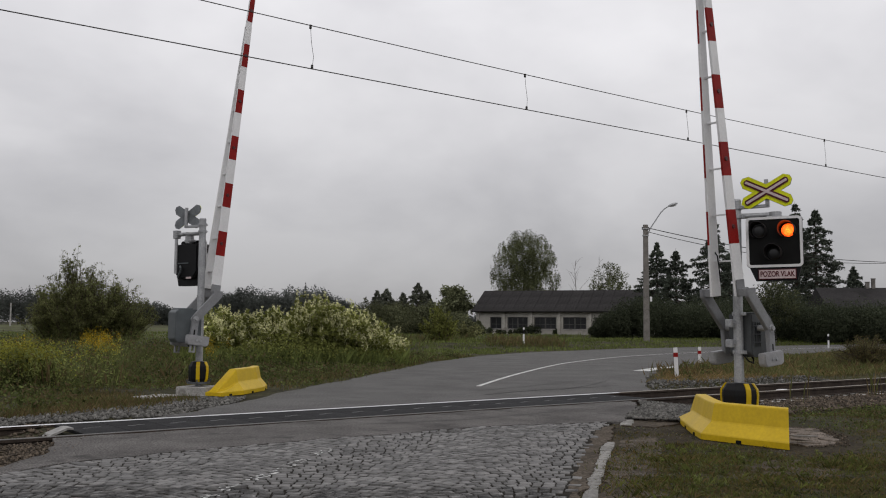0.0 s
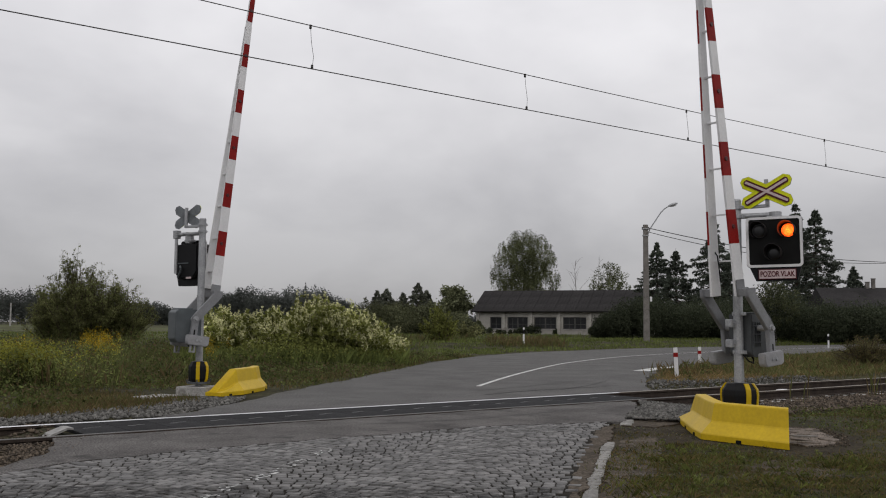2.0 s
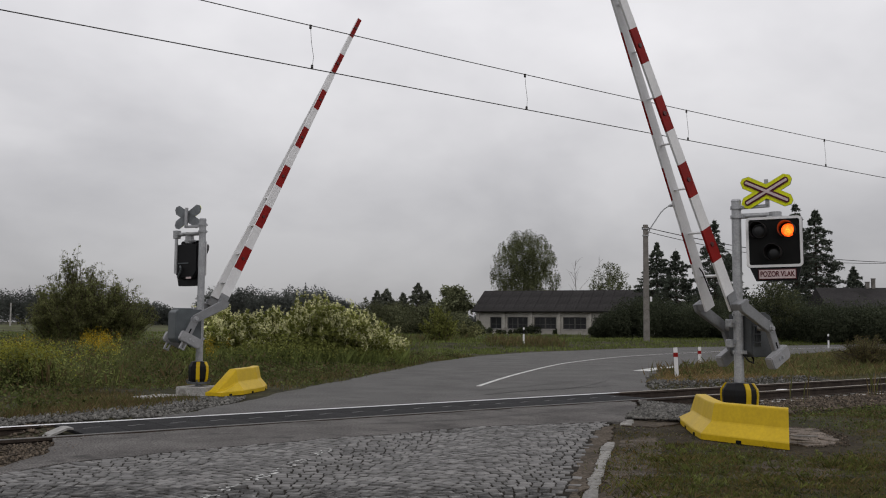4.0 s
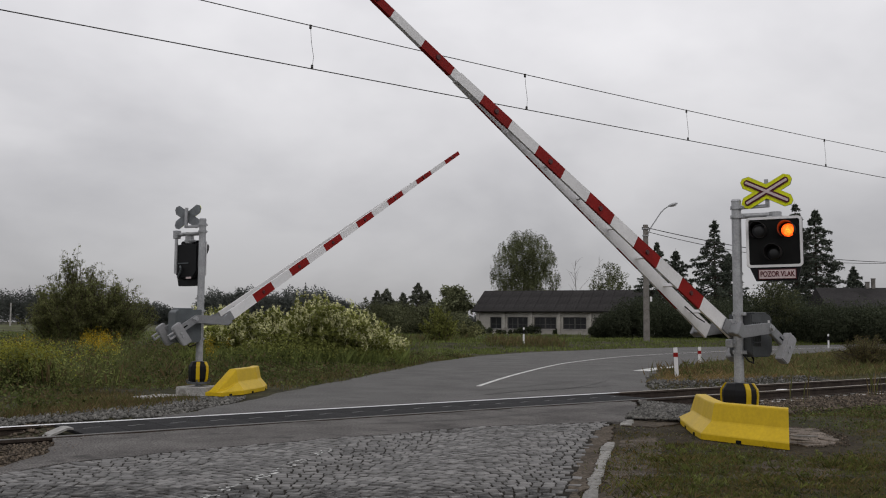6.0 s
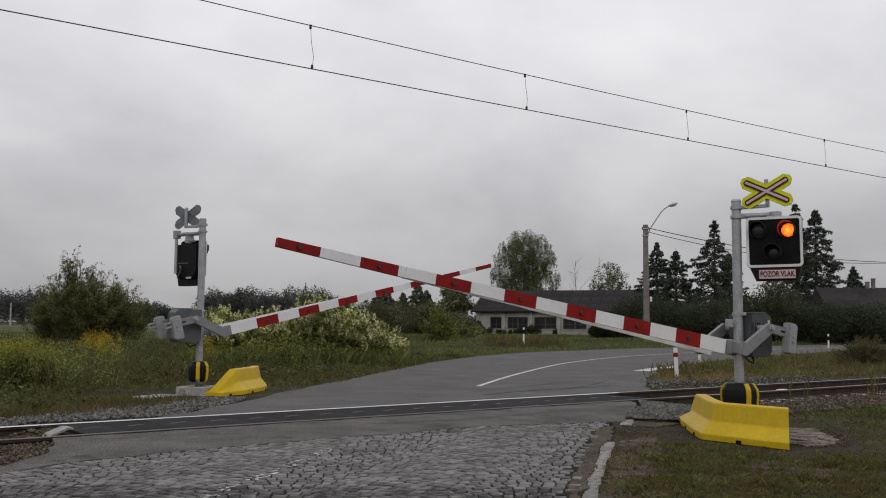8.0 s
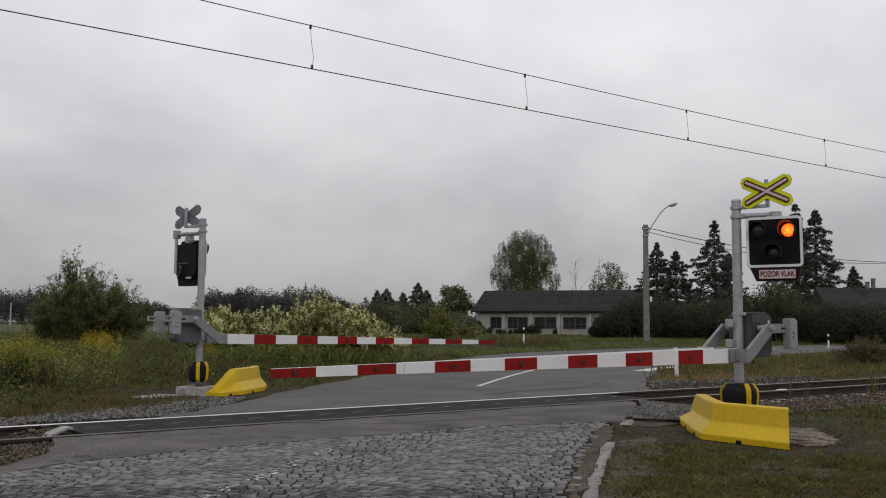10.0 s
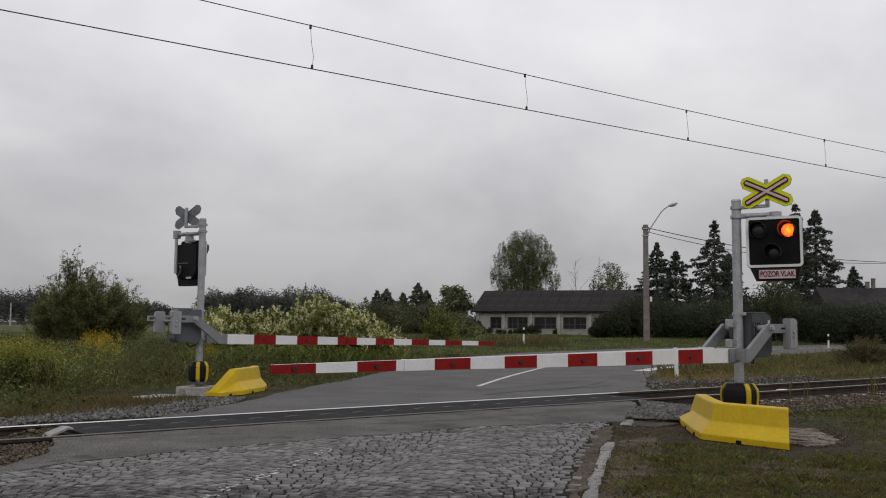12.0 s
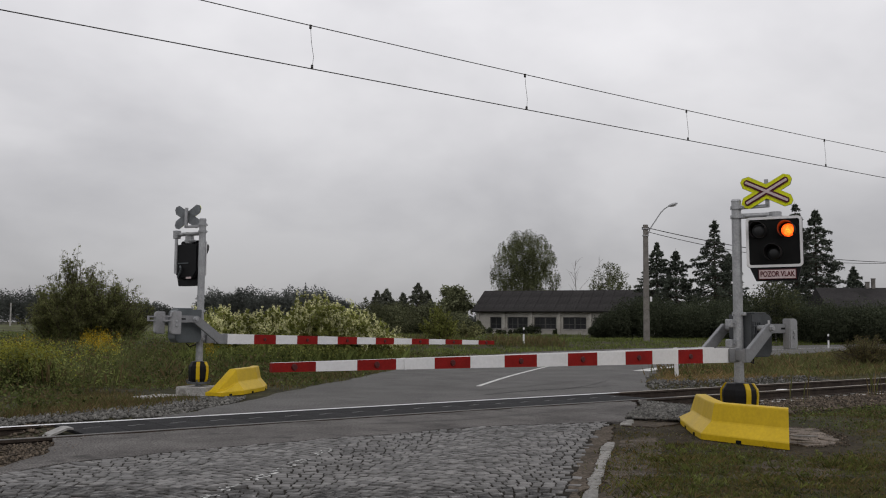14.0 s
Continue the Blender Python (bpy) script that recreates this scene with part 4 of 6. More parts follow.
        box(bm, (out + 0.08, 0.205, 2.56), (0.36, 0.02, 0.02))
        part("rear_cable", bm, M["slate_box"], ob, "grey cable sleeve under the housing")
    if plate:
        bm = bmesh.new()
        box(bm, (0, 0, 0), (0.53, 0.012, 0.150), bevel=0.004)
        pl = part("text_plate", bm, M["maroon"], ob, "small sign with red letters", m=pose(out + 0.03, -0.03, 2.185))
        bm = bmesh.new()
        box(bm, (0, -0.008, 0), (0.505, 0.006, 0.126))
        part("plate_face", bm, M["pinkish"], pl)
        cu = bpy.data.curves.new("lettering", "FONT")
        cu.body, cu.size, cu.extrude, cu.align_x, cu.align_y = "POZOR VLAK", 0.112, 0.002, "CENTER", "CENTER"
        cu.offset = 0.003
        cu.materials.append(M["maroon"])
        t = new("lettering", cu)
        t.parent, t.matrix_basis = pl, pose(0, -0.013, 0, 90) @ Matrix.Diagonal((0.70, 1, 1, 1))
        bm = bmesh.new()
        prism(bm, [(out - 0.375, 2.33), (out - 0.27, 2.09), (out + 0.31, 2.09), (out + 0.375, 2.33)], -0.018, 0.12)
        part("lower_housing", bm, M["black"], ob)
    return ob, shutter, out


SIGNAL_TURN = -61
near_signal, near_blink_disc, NEAR_OUT = warning_signal(P_NEAR, SIGNAL_TURN, 0.54, 0.0, -0.05, "black crossing warning light with white rim and flashing red lamps", True, 0.7)
far_signal, far_blink_disc, FAR_OUT = warning_signal(P_FAR, 106, 0.55, 0.09, -0.22, "black crossing warning light seen from behind on the far post", True, 0.0, 0.09)


def warning_cross(place, turn, out, z, label, roll=0.0):
    """St Andrew's cross board on a cranked arm; -y is its face."""
    ob = thing("warning_cross", label, "sign", pose(*place, 0, 0, 0, turn) @ pose(out, 0, z) @ pose(0, 0, 0, 0, -roll) @ pose(-out, 0, -z), group="warning crosses")
    L, W, slope = 0.40, 0.095, radians(28.5)

    def bar(l, w, point):
        return [(-l + point, -w), (l - point, -w), (l, -w * 0.35), (l, w * 0.35), (l - point, w), (-l + point, w), (-l, w * 0.35), (-l, -w * 0.35)]

    for name, l, w, y, m, pt in (("cross_board", L, W, 0.0, M["fluor"], 0.07), ("maroon_bar", L - 0.045, 0.044, -0.012, M["maroon"], 0.02), ("white_bar", L - 0.065, 0.018, -0.018, M["pinkish"], 0.0)):
        for k, s in enumerate((-1, 1)):
            bm = bmesh.new()
            prism(bm, bar(l, w, pt), y - 0.004 - 0.0015 * k, y + 0.006 - 0.0015 * k)
            part(name, bm, [m], ob, m=pose(out, 0, z) @ pose(0, 0, 0, 0, s * math.degrees(slope)))
    for s in (-1, 1):
        bm = bmesh.new()
        prism(bm, bar(L + 0.004, W + 0.004, 0.07), 0.008, 0.014)
        part("back_plate", bm, M["sign_back"], ob, "bare grey metal back", m=pose(out, 0, z) @ pose(0, 0, 0, 0, s * math.degrees(slope)))
    bm = bmesh.new()
    box(bm, (out / 2, 0.05, z - 0.21), (out + 0.04, 0.05, 0.05), bevel=0.006)
    box(bm, (out, 0.05, z - 0.02), (0.06, 0.05, 0.42), bevel=0.006)
    part("arm", bm, M["galv"], ob, "cranked square tube arm")
    return ob


warning_cross(P_NEAR, SIGNAL_TURN, 0.44, 3.43, "fluorescent yellow warning cross with white and maroon bars", 2.3)
warning_cross(P_FAR, 112, 0.42, 3.60, "warning cross seen from its bare grey back")


def track_marker():
    """A small pale magnet box clipped to the inside of the rail."""
    ob = thing("rail_clip_box", "small pale box clipped between the rails", "track box", pose(19.9, 13.05, -0.17))
    bm = bmesh.new()
    box(bm, (0, 0, 0.06), (0.26, 0.14, 0.12), bevel=0.015)
    part("box", bm, M["white"], ob)
    bm = bmesh.new()
    box(bm, (0, 0, 0.0), (0.34, 0.2, 0.03), bevel=0.005)
    part("foot", bm, M["galv"], ob)


track_marker()


# ---- overhead line ----
def wire(name, pts, r, parent=None):
    """A round wire through the points."""
    cu = bpy.data.curves.new(name, "CURVE")
    cu.dimensions, cu.bevel_depth, cu.bevel_resolution = "3D", r, 1
    sp = cu.splines.new("POLY")
    sp.points.add(len(pts) - 1)
    for q, p in zip(sp.points, pts):
        q.co = (*p, 1)
    cu.materials.append(M["wire"])
    ob = new(name, cu)
    ob.parent = parent
    return ob


def overhead_line():
    ob = thing("overhead_line", "thin dark railway contact wire hung from a messenger wire", "overhead wire", pose(0, 13.1, 0))
    wire("contact_wire", [(x, 0, 5.46) for x in (-60, 0, 10, 25, 60, 140)], 0.0085, ob)
    sag = lambda x: 6.12 + 0.00055 * (x - 15.5) ** 2
    wire("messenger_wire", [(x, 0, sag(x)) for x in range(-30, 62, 4)], 0.0075, ob)
    for x in (-2.2, 2.6, 7.3, 11.9, 16.65, 22.1, 27.6, 33.2):
        d = wire("dropper", [(x, 0, 5.46), (x + 0.03, 0.01, 5.66), (x - 0.02, 0, 5.9), (x - 0.04, 0, sag(x))], 0.004, ob)
        for z, dx in ((5.49, 0), (sag(x) - 0.02, -0.04)):
            bm = bmesh.new()
            box(bm, (x + dx, 0, z), (0.035, 0.03, 0.07), bevel=0.006)
            part("wire_clip", bm, M["wire"], d)


overhead_line()


# ---- street lamp and cables ----
def zat(x, y):
    return float(rise(x, y))


LAMP_AT = site(15.0, 70)


def street_lamp():
    x, y = LAMP_AT
    z0 = zat(x, y)
    ob = thing("street_lamp", "grey concrete lamp pole with a curved steel arm", "street lamp", pose(x, y, z0, 0, 0, -37.2))
    bm = bmesh.new()
    prism(bm, [(-0.21, -0.16), (0.21, -0.16), (0.21, 0.16), (-0.21, 0.16)], -0.1, 8.62, axis="z")
    for v in bm.verts:
        if v.co.z > 1:
            v.co.x *= 0.78; v.co.y *= 0.78
    bmesh.ops.bevel(bm, geom=bm.edges[:], offset=0.02, segments=1, affect="EDGES")
    part("pole", bm, M["pole_concrete"], ob, "tapered grey concrete pole")
    bm = bmesh.new()
    path = [(0.18, 0, 7.9), (0.35, 0, 8.35), (0.75, 0, 8.95), (1.15, 0, 9.55), (1.45, 0, 9.84), (1.75, 0, 10.02)]
    for a, b in zip(path, path[1:]):
        rod(bm, a, b, 0.045, seg=8)
    part("arm", bm, M["galv"], ob, "curved galvanised arm")
    bm = bmesh.new()
    bmesh.ops.create_uvsphere(bm, u_segments=14, v_segments=8, radius=0.5, matrix=pose(2.05, 0, 10.13, 0, -18, 0) @ Matrix.Diagonal((0.76, 0.34, 0.24, 1)))
    head = part("lamp_head", bm, M["galv"], ob, "oval grey lamp head", smooth=True)
    bm = bmesh.new()
    bmesh.ops.create_uvsphere(bm, u_segments=12, v_segments=6, radius=0.4, matrix=pose(2.12, 0, 10.07, 0, -18, 0) @ Matrix.Diagonal((0.7, 0.3, 0.2, 1)))
    part("lamp_glass", bm, M["white"], head, smooth=True)
    bm = bmesh.new()
    box(bm, (0.32, -0.12, 3.1), (0.16, 0.12, 0.36), bevel=0.02)
    part("junction_box", bm, M["white"], ob, "small pale junction box")
    for z in (8.3, 7.8):
        bm = bmesh.new()
        box(bm, (0, 0, z), (0.44, 0.36, 0.07), bevel=0.01)
        part("band", bm, M["galv"], ob)
    for s in (-1, 1):
        bm = bmesh.new()
        rod(bm, (0.24 * s, 0, 8.25), (0.24 * s, 0, 8.45), 0.05, 0.035, 8)
        part("insulator", bm, M["dark_box"], ob)


street_lamp()


def cable(a, b, sag, r, label):
    a, b = Vector(a), Vector(b)
    pts = [a.lerp(b, t / 16) - Vector((0, 0, sag * 4 * (t / 16) * (1 - t / 16))) for t in range(17)]
    tagged(wire("overhead_cable", pts, r), label, "cable", group="overhead cables")


L0 = Vector((*LAMP_AT, zat(*LAMP_AT)))
cable(L0 + Vector((0.2, 0, 8.4)), (*site(42, 88), 7.4), 0.55, 0.03, "thin dark cable strung from the lamp pole")
cable(L0 + Vector((0.2, 0, 8.1)), (*site(42, 88), 7.35), 0.75, 0.024, "thin dark cable strung from the lamp pole")


# ---- marker posts ----
def marker_post(x, y, h, band, label, lean=0.0):
    ob = thing("marker_post", label, "marker post", pose(x, y, zat(x, y), 0, 0, -37) @ pose(0, 0, 0, 0, lean), group="roadside marker posts")
    bm = bmesh.new()
    prism(bm, [(-0.055, -0.045), (0.055, -0.045), (0.035, 0.05), (-0.035, 0.05)], -0.1, h, axis="z")
    for v in bm.verts:
        if v.co.z > 0.5 and v.co.y > 0:
            v.co.z -= 0.04
    part("post", bm, M["white"], ob)
    bm = bmesh.new()
    tall = 0.26 if band == M["black"] else 0.12
    box(bm, (0, -0.006, h - 0.14 - tall / 2), (0.116, 0.094, tall))
    part("reflector_band", bm, band, ob, "reflective band")


marker_post(21.1, 17.1, 0.86, M["red"], "leaning white plastic marker post with red reflector in dry grass", -2.5)
marker_post(28.75, 22.24, 0.68, M["red"], "white plastic marker post with red reflector at the road edge")
marker_post(*site(5.2, 61.0), 1.05, M["black"], "white marker post with black band on the verge")
marker_post(*site(25.5, 63.0), 0.95, M["black"], "white marker post with black band across the road")


# ---- house ----
def house():
    x, y = site(4.15, 116)
    z0 = zat(x, y)
    ob = thing("house", "long low pale house with a dark ridged roof and broken windows", "house", pose(x, y, z0, 0, 0, -37.2 - 21))
    Lh, D, eave, ridge = 20.8, 9.0, 2.92, 5.2
    holes = [(1.72, 1.45), (3.90, 2.55), (7.25, 2.68), (10.76, 2.78), (14.5, 2.75)]
    sill, top = 0.66, 2.06
    bm = bmesh.new()
    cuts = [0.0]
    for a, w in holes:
        cuts += [a, a + w]
    cuts.append(Lh)
    for i in range(0, len(cuts), 2):
        box(bm, ((cuts[i] + cuts[i + 1]) / 2, 0.15, eave / 2), (cuts[i + 1] - cuts[i], 0.3, eave))
    for a, w in holes:
        box(bm, (a + w / 2, 0.15, sill / 2), (w, 0.3, sill))
        box(bm, (a + w / 2, 0.15, (top + eave) / 2), (w, 0.3, eave - top))
    box(bm, (Lh / 2, D - 0.15, eave / 2), (Lh, 0.3, eave))
    part("wall", bm, M["plaster"], ob, "pale weathered plaster wall")
    for xe in (0.15, Lh - 0.15):
        bm = bmesh.new()
        prism(bm, [(0.3, 0), (D - 0.3, 0), (D - 0.3, eave), (D / 2, ridge - 0.15), (0.3, eave)], xe - 0.15, xe + 0.15)
        part("gable_wall", bm, M["plaster"], ob, m=Matrix(((0, 1, 0, 0), (1, 0, 0, 0), (0, 0, 1, 0), (0, 0, 0, 1))))
    for a in (-0.1, 3.18, 6.55, 9.98, 13.68, 17.4):
        bm = bmesh.new()
        box(bm, (a + 0.3, -0.10, eave / 2), (0.42, 0.2, eave), bevel=0.02)
        part("pilaster", bm, M["plaster"], ob)
    bm = bmesh.new()
    box(bm, (Lh / 2, 0.4, 0.02), (Lh - 1, 0.1, 0.3))
    box(bm, (Lh / 2, 1.6, 1.4), (Lh - 1, 0.1, 2.8))
    part("dark_room_wall", bm, M["dark_box"], ob, "dark interior wall")
    for a, w in holes:
        bm = bmesh.new()
        box(bm, (a + w / 2, 0.22, (sill + top) / 2), (w, 0.02, top - sill))
        win = part("window", bm, M["win_dark"], ob, "dark old window")
        bars = [(a + 0.05, 0.1), (a + w - 0.05, 0.1)] + ([(a + w / 2, 0.16)] if w > 2 else [])
        bars += [(a + w * k, 0.05) for k in ((0.25, 0.75) if w > 2 else (0.5,))]
        for c, t in bars:
            bm = bmesh.new()
            box(bm, (c, 0.18, (sill + top) / 2), (t, 0.06, top - sill))
            part("window_bar", bm, M["frame_grey"], win)
        for z in (sill + 0.04, top - 0.04, sill + 0.55):
            bm = bmesh.new()
            box(bm, (a + w / 2, 0.175, z), (w, 0.05, 0.06))
            part("window_bar", bm, M["frame_grey"], win)
        bm = bmesh.new()
        box(bm, (a + w / 2, -0.03, sill - 0.03), (w + 0.1, 0.12, 0.07))
        part("window_sill", bm, M["concrete"], win)
    # two roof slopes of ridged sheets in strips
    for s, name in ((1, "roof_slope"), (-1, "roof_slope")):
        run, up = D / 2 + 0.6, ridge - eave + 0.35
        ln = math.hypot(run, up)
        bm = bmesh.new()
        box(bm, (Lh / 2, ln / 2, -0.05), (Lh + 1.0, ln, 0.1))
        m = pose(0, -0.6 if s > 0 else D + 0.6, eave - 0.20) @ pose(0, 0, 0, 0, 0, 0 if s > 0 else 180) @ (pose(0, 0, 0) if s > 0 else pose(-Lh, 0, 0)) @ pose(0, 0, 0, math.degrees(math.atan2(up, run)))
        slope = part(name, bm, M["roof"], ob, m=m)
        if s > 0:
            n, rows = 17, 3
            w = (Lh + 1.0) / n
            bm = bmesh.new()
            for k in range(4):
                rod(bm, (0.10 + k * (w - 0.1) / 3.2, 0.0, 0.0), (0.10 + k * (w - 0.1) / 3.2, ln / rows - 0.03, 0.012), 0.06, seg=6)
            box(bm, (w / 2, ln / rows / 2, 0.02), (w - 0.03, ln / rows, 0.04))
            sheet = part("roof_sheet", bm, M["roof"], slope, m=pose(-0.5, 0, 0.0))
            for i in range(n):
                for j in range(rows):
                    if i or j:
                        o = sheet.copy(); scene.collection.objects.link(o)
                        o.matrix_basis = pose(-0.5 + i * w, j * ln / rows, 0.004 * j + 0.002 * ((i * 7 + j * 3) % 4))
    bm = bmesh.new()
    prism(bm, [(-0.2, -0.08), (0, 0.06), (0.2, -0.08)], -0.5, Lh + 0.5)
    part("ridge_cap", bm, M["roof"], ob, m=pose(0, D / 2, ridge + 0.08, 0, 0, -90))


house()


def far_house():
    x, y = site(33.6, 82)
    ob = thing("far_house", "dark roofed house with a brick chimney behind bushes", "house", pose(x, y, zat(x, y), 0, 0, -37.2 - 8))
    bm = bmesh.new()
    box(bm, (5, 3.5, 1.5), (10, 7, 3.0))
    part("wall", bm, M["plaster"], ob)
    bm = bmesh.new()
    prism(bm, [(-0.5, 2.9), (3.5, 4.75), (7.5, 2.9), (7.5, 2.75), (-0.5, 2.75)], -0.5, 10.5)
    part("roof", bm, M["roof"], ob, m=Matrix(((0, 1, 0, 0), (1, 0, 0, 0), (0, 0, 1, 0), (0, 0, 0, 1))))
    for dx, high in ((3.95, 0.85), (4.45, 1.15)):
        bm = bmesh.new()
        box(bm, (dx, 3.5, 4.4 + high / 2), (0.30, 0.30, high), bevel=0.02)
        box(bm, (dx, 3.5, 4.4 + high), (0.36, 0.36, 0.07))
        part("chimney", bm, M["pole_concrete"], ob)


far_house()


slab("field", [px_site(-62, 70), px_site(-27.5, 70), px_site(-27.5, 330), px_site(-62, 330)], 0.276, 0.1, M["field"], "flat green field before the far woods", "field", kind="structure")


# ---- trees ----
def limbs(bm, base, height, r, n, spread, seed, start=0.25, up=0.55):
    """Trunk and limbs; returns the places along the limbs where leaves grow."""
    rd = random.Random(seed)
    base = Vector(base)
    pts, p, rr = [], base.copy(), r
    spine = [base.copy()]
    for i in range(8):
        q = p + Vector((rd.uniform(-0.02, 0.02) * height, rd.uniform(-0.02, 0.02) * height, height / 8 * 0.97))
        rod(bm, p, q, rr, rr * 0.82, 7, caps=False)
        p, rr = q, rr * 0.82
        spine.append(q.copy())
    for i in range(n):
        f = start + (0.96 - start) * (i + rd.random()) / n
        k = min(7, int(f * 8))
        o = spine[k].lerp(spine[k + 1], f * 8 - k)
        a = i * 2.4 + rd.uniform(-0.4, 0.4)
        reach = spread * (1.0 - 0.62 * max(0, f - 0.35) / 0.65) * rd.uniform(0.65, 1.12)
        e = o + Vector((math.cos(a) * reach, math.sin(a) * reach, reach * up * rd.uniform(0.5, 1.3)))
        mid = o.lerp(e, 0.5) + Vector((0, 0, reach * 0.10))
        r0 = r * 0.42 * (1 - f * 0.6)
        rod(bm, o, mid, r0, r0 * 0.6, 5, caps=False)
        rod(bm, mid, e, r0 * 0.6, r0 * 0.2, 5, caps=False)
        for t in (0.35, 0.55, 0.75, 0.95):
            c = (o.lerp(mid, t * 2) if t < 0.5 else mid.lerp(e, t * 2 - 1))
            pts.append((c, 0.5 + 0.5 * t))
            for _ in range(2):
                tw = c + Vector((rd.uniform(-1, 1), rd.uniform(-1, 1), rd.uniform(-0.3, 0.9))) * reach * 0.34
                rod(bm, c, tw, r0 * 0.25, r0 * 0.08, 4, caps=False)
                pts.append((tw, 0.8))
    pts.append((spine[-1], 0.9))
    return pts


def broad_tree(name, place, height, spread, n_leaf, leaf, material, label, seed, trunk="bark", r=0.16, n=16, start=0.25, blob=0.16, droop=0.0, up=0.55, category="tree", bare=False):
    x, y = place
    ob = thing(name, label, category, pose(x, y, zat(x, y)))
    bm = bmesh.new()
    pts = limbs(bm, (0, 0, -0.1), height * 0.94, r, n, spread, seed, start, up)
    part("trunk", bm, M[trunk], ob, "pale speckled trunk" if trunk == "birch_bark" else "")
    if bare:
        return ob
    g = np.random.default_rng(seed)
    idx = g.integers(0, len(pts), n_leaf)
    c = np.array([tuple(p) for p, _ in pts])[idx]
    off = g.normal(size=(n_leaf, 3)) * spread * blob
    off[:, 2] = off[:, 2] * 0.85 - droop * np.abs(g.normal(size=n_leaf)) * spread * 0.3
    c = c + off
    c[:, 2] = np.maximum(c[:, 2], height * start * 0.35)
    crown = new("crown", leaf_mesh("crown", c, leaf, M[material], droop * 0.6))
    crown.parent = ob
    return ob


def spruce_meshes(seed, h, R):
    g = np.random.default_rng(seed)
    bm = bmesh.new()
    rod(bm, (0, 0, -0.2), (0, 0, h), 0.02 * h, 0.01, 8)
    pts = []
    z = 0.07 * h
    while z < h * 0.985:
        f = z / h
        rad = R * 1.5 * (1 - f) ** 0.86 * g.uniform(0.66, 1.2) + 0.06
        nb = int(g.integers(5, 9))
        a0 = g.uniform(0, 6.28)
        for k in range(nb):
            a = a0 + k * 6.28 / nb + g.uniform(-0.3, 0.3)
            rr = rad * g.uniform(0.55, 1.15)
            d = np.array([math.cos(a), math.sin(a)])
            dz = -0.30 * rr + 0.1 * rr * g.normal()
            rod(bm, (0, 0, z), (d[0] * rr, d[1] * rr, z + dz), 0.02 + 0.008 * rr, 0.005, 4, caps=False)
            m = int(13 + 32 * rr)
            t = g.uniform(0.25, 1.05, m) ** 0.65
            q = np.stack([d[0] * rr * t, d[1] * rr * t, z + dz * t ** 1.2 + 0.06 * rr * (t > 0.85)], 1)
            side = np.stack([-d[1] * np.ones(m), d[0] * np.ones(m), np.zeros(m)], 1)
            q += side * (g.normal(size=m) * 0.22 * rr * (1.15 - t))[:, None]
            q[:, 2] -= np.abs(g.normal(size=m)) * 0.13
            pts.append(q)
        z += 0.031 * h * g.uniform(0.6, 1.5)
    return bm, np.concatenate(pts)


def spruce(place, h, R, seed, label, leaf=0.21, needles="spruce"):
    x, y = place
    ob = thing("spruce_tree", label, "tree", pose(x, y, zat(x, y)), group="dark spruces")
    bm, pts = spruce_meshes(seed, h, R)
    part("trunk", bm, M["bark"], ob)
    c = new("crown", leaf_mesh("crown", pts, leaf, M[needles], 0.25, 1.15, 0.20))
    c.parent = ob


def shoots_bush(name, place, height, spread, shoots, per, leaf, material, label, seed, fuzz=0.2, category="bush"):
    """A bush of many stems that fan out from the ground, leafy along their length."""
    x, y = place
    ob = thing(name, label, category, pose(x, y, zat(x, y)))
    g = np.random.default_rng(seed)
    bm, pts = bmesh.new(), []
    for i in range(shoots):
        a, f = g.uniform(0, 6.28), g.random() ** 0.6
        lean = spread * f
        h = height * (1 - 0.62 * f ** 1.5) * g.uniform(0.5, 1.05)
        o = np.array([math.cos(a), math.sin(a), 0]) * spread * 0.16 * g.random()
        d = np.array([math.cos(a), math.sin(a), 0])
        bow = g.normal(size=3) * 0.12
        t = np.linspace(0, 1, 6)
        line = o + d * (lean * t ** 1.3)[:, None] + np.array([0, 0, 1.0]) * (h * t)[:, None] + bow * np.sin(t * 3.14)[:, None]
        for p, q, k in zip(line, line[1:], t):
            rod(bm, p, q, 0.028 * (1 - k) + 0.004, 0.028 * (0.8 - k) + 0.006, 4, caps=False)
        n = int(per * (0.4 + h / height))
        u = g.uniform(0.08, 1.0, n)
        c = np.stack([np.interp(u, t, line[:, j]) for j in range(3)], 1)
        c += g.normal(size=(n, 3)).clip(-1.7, 1.7) * (fuzz * (1.15 - u))[:, None]
        pts.append(c)
    part("branchwork", bm, M["bark"], ob)
    c = np.concatenate(pts)
    c[:, 2] = np.maximum(c[:, 2], 0.05)
    crown = new("crown", leaf_mesh("crown", c, leaf, M[material]))
    crown.parent = ob
    return ob


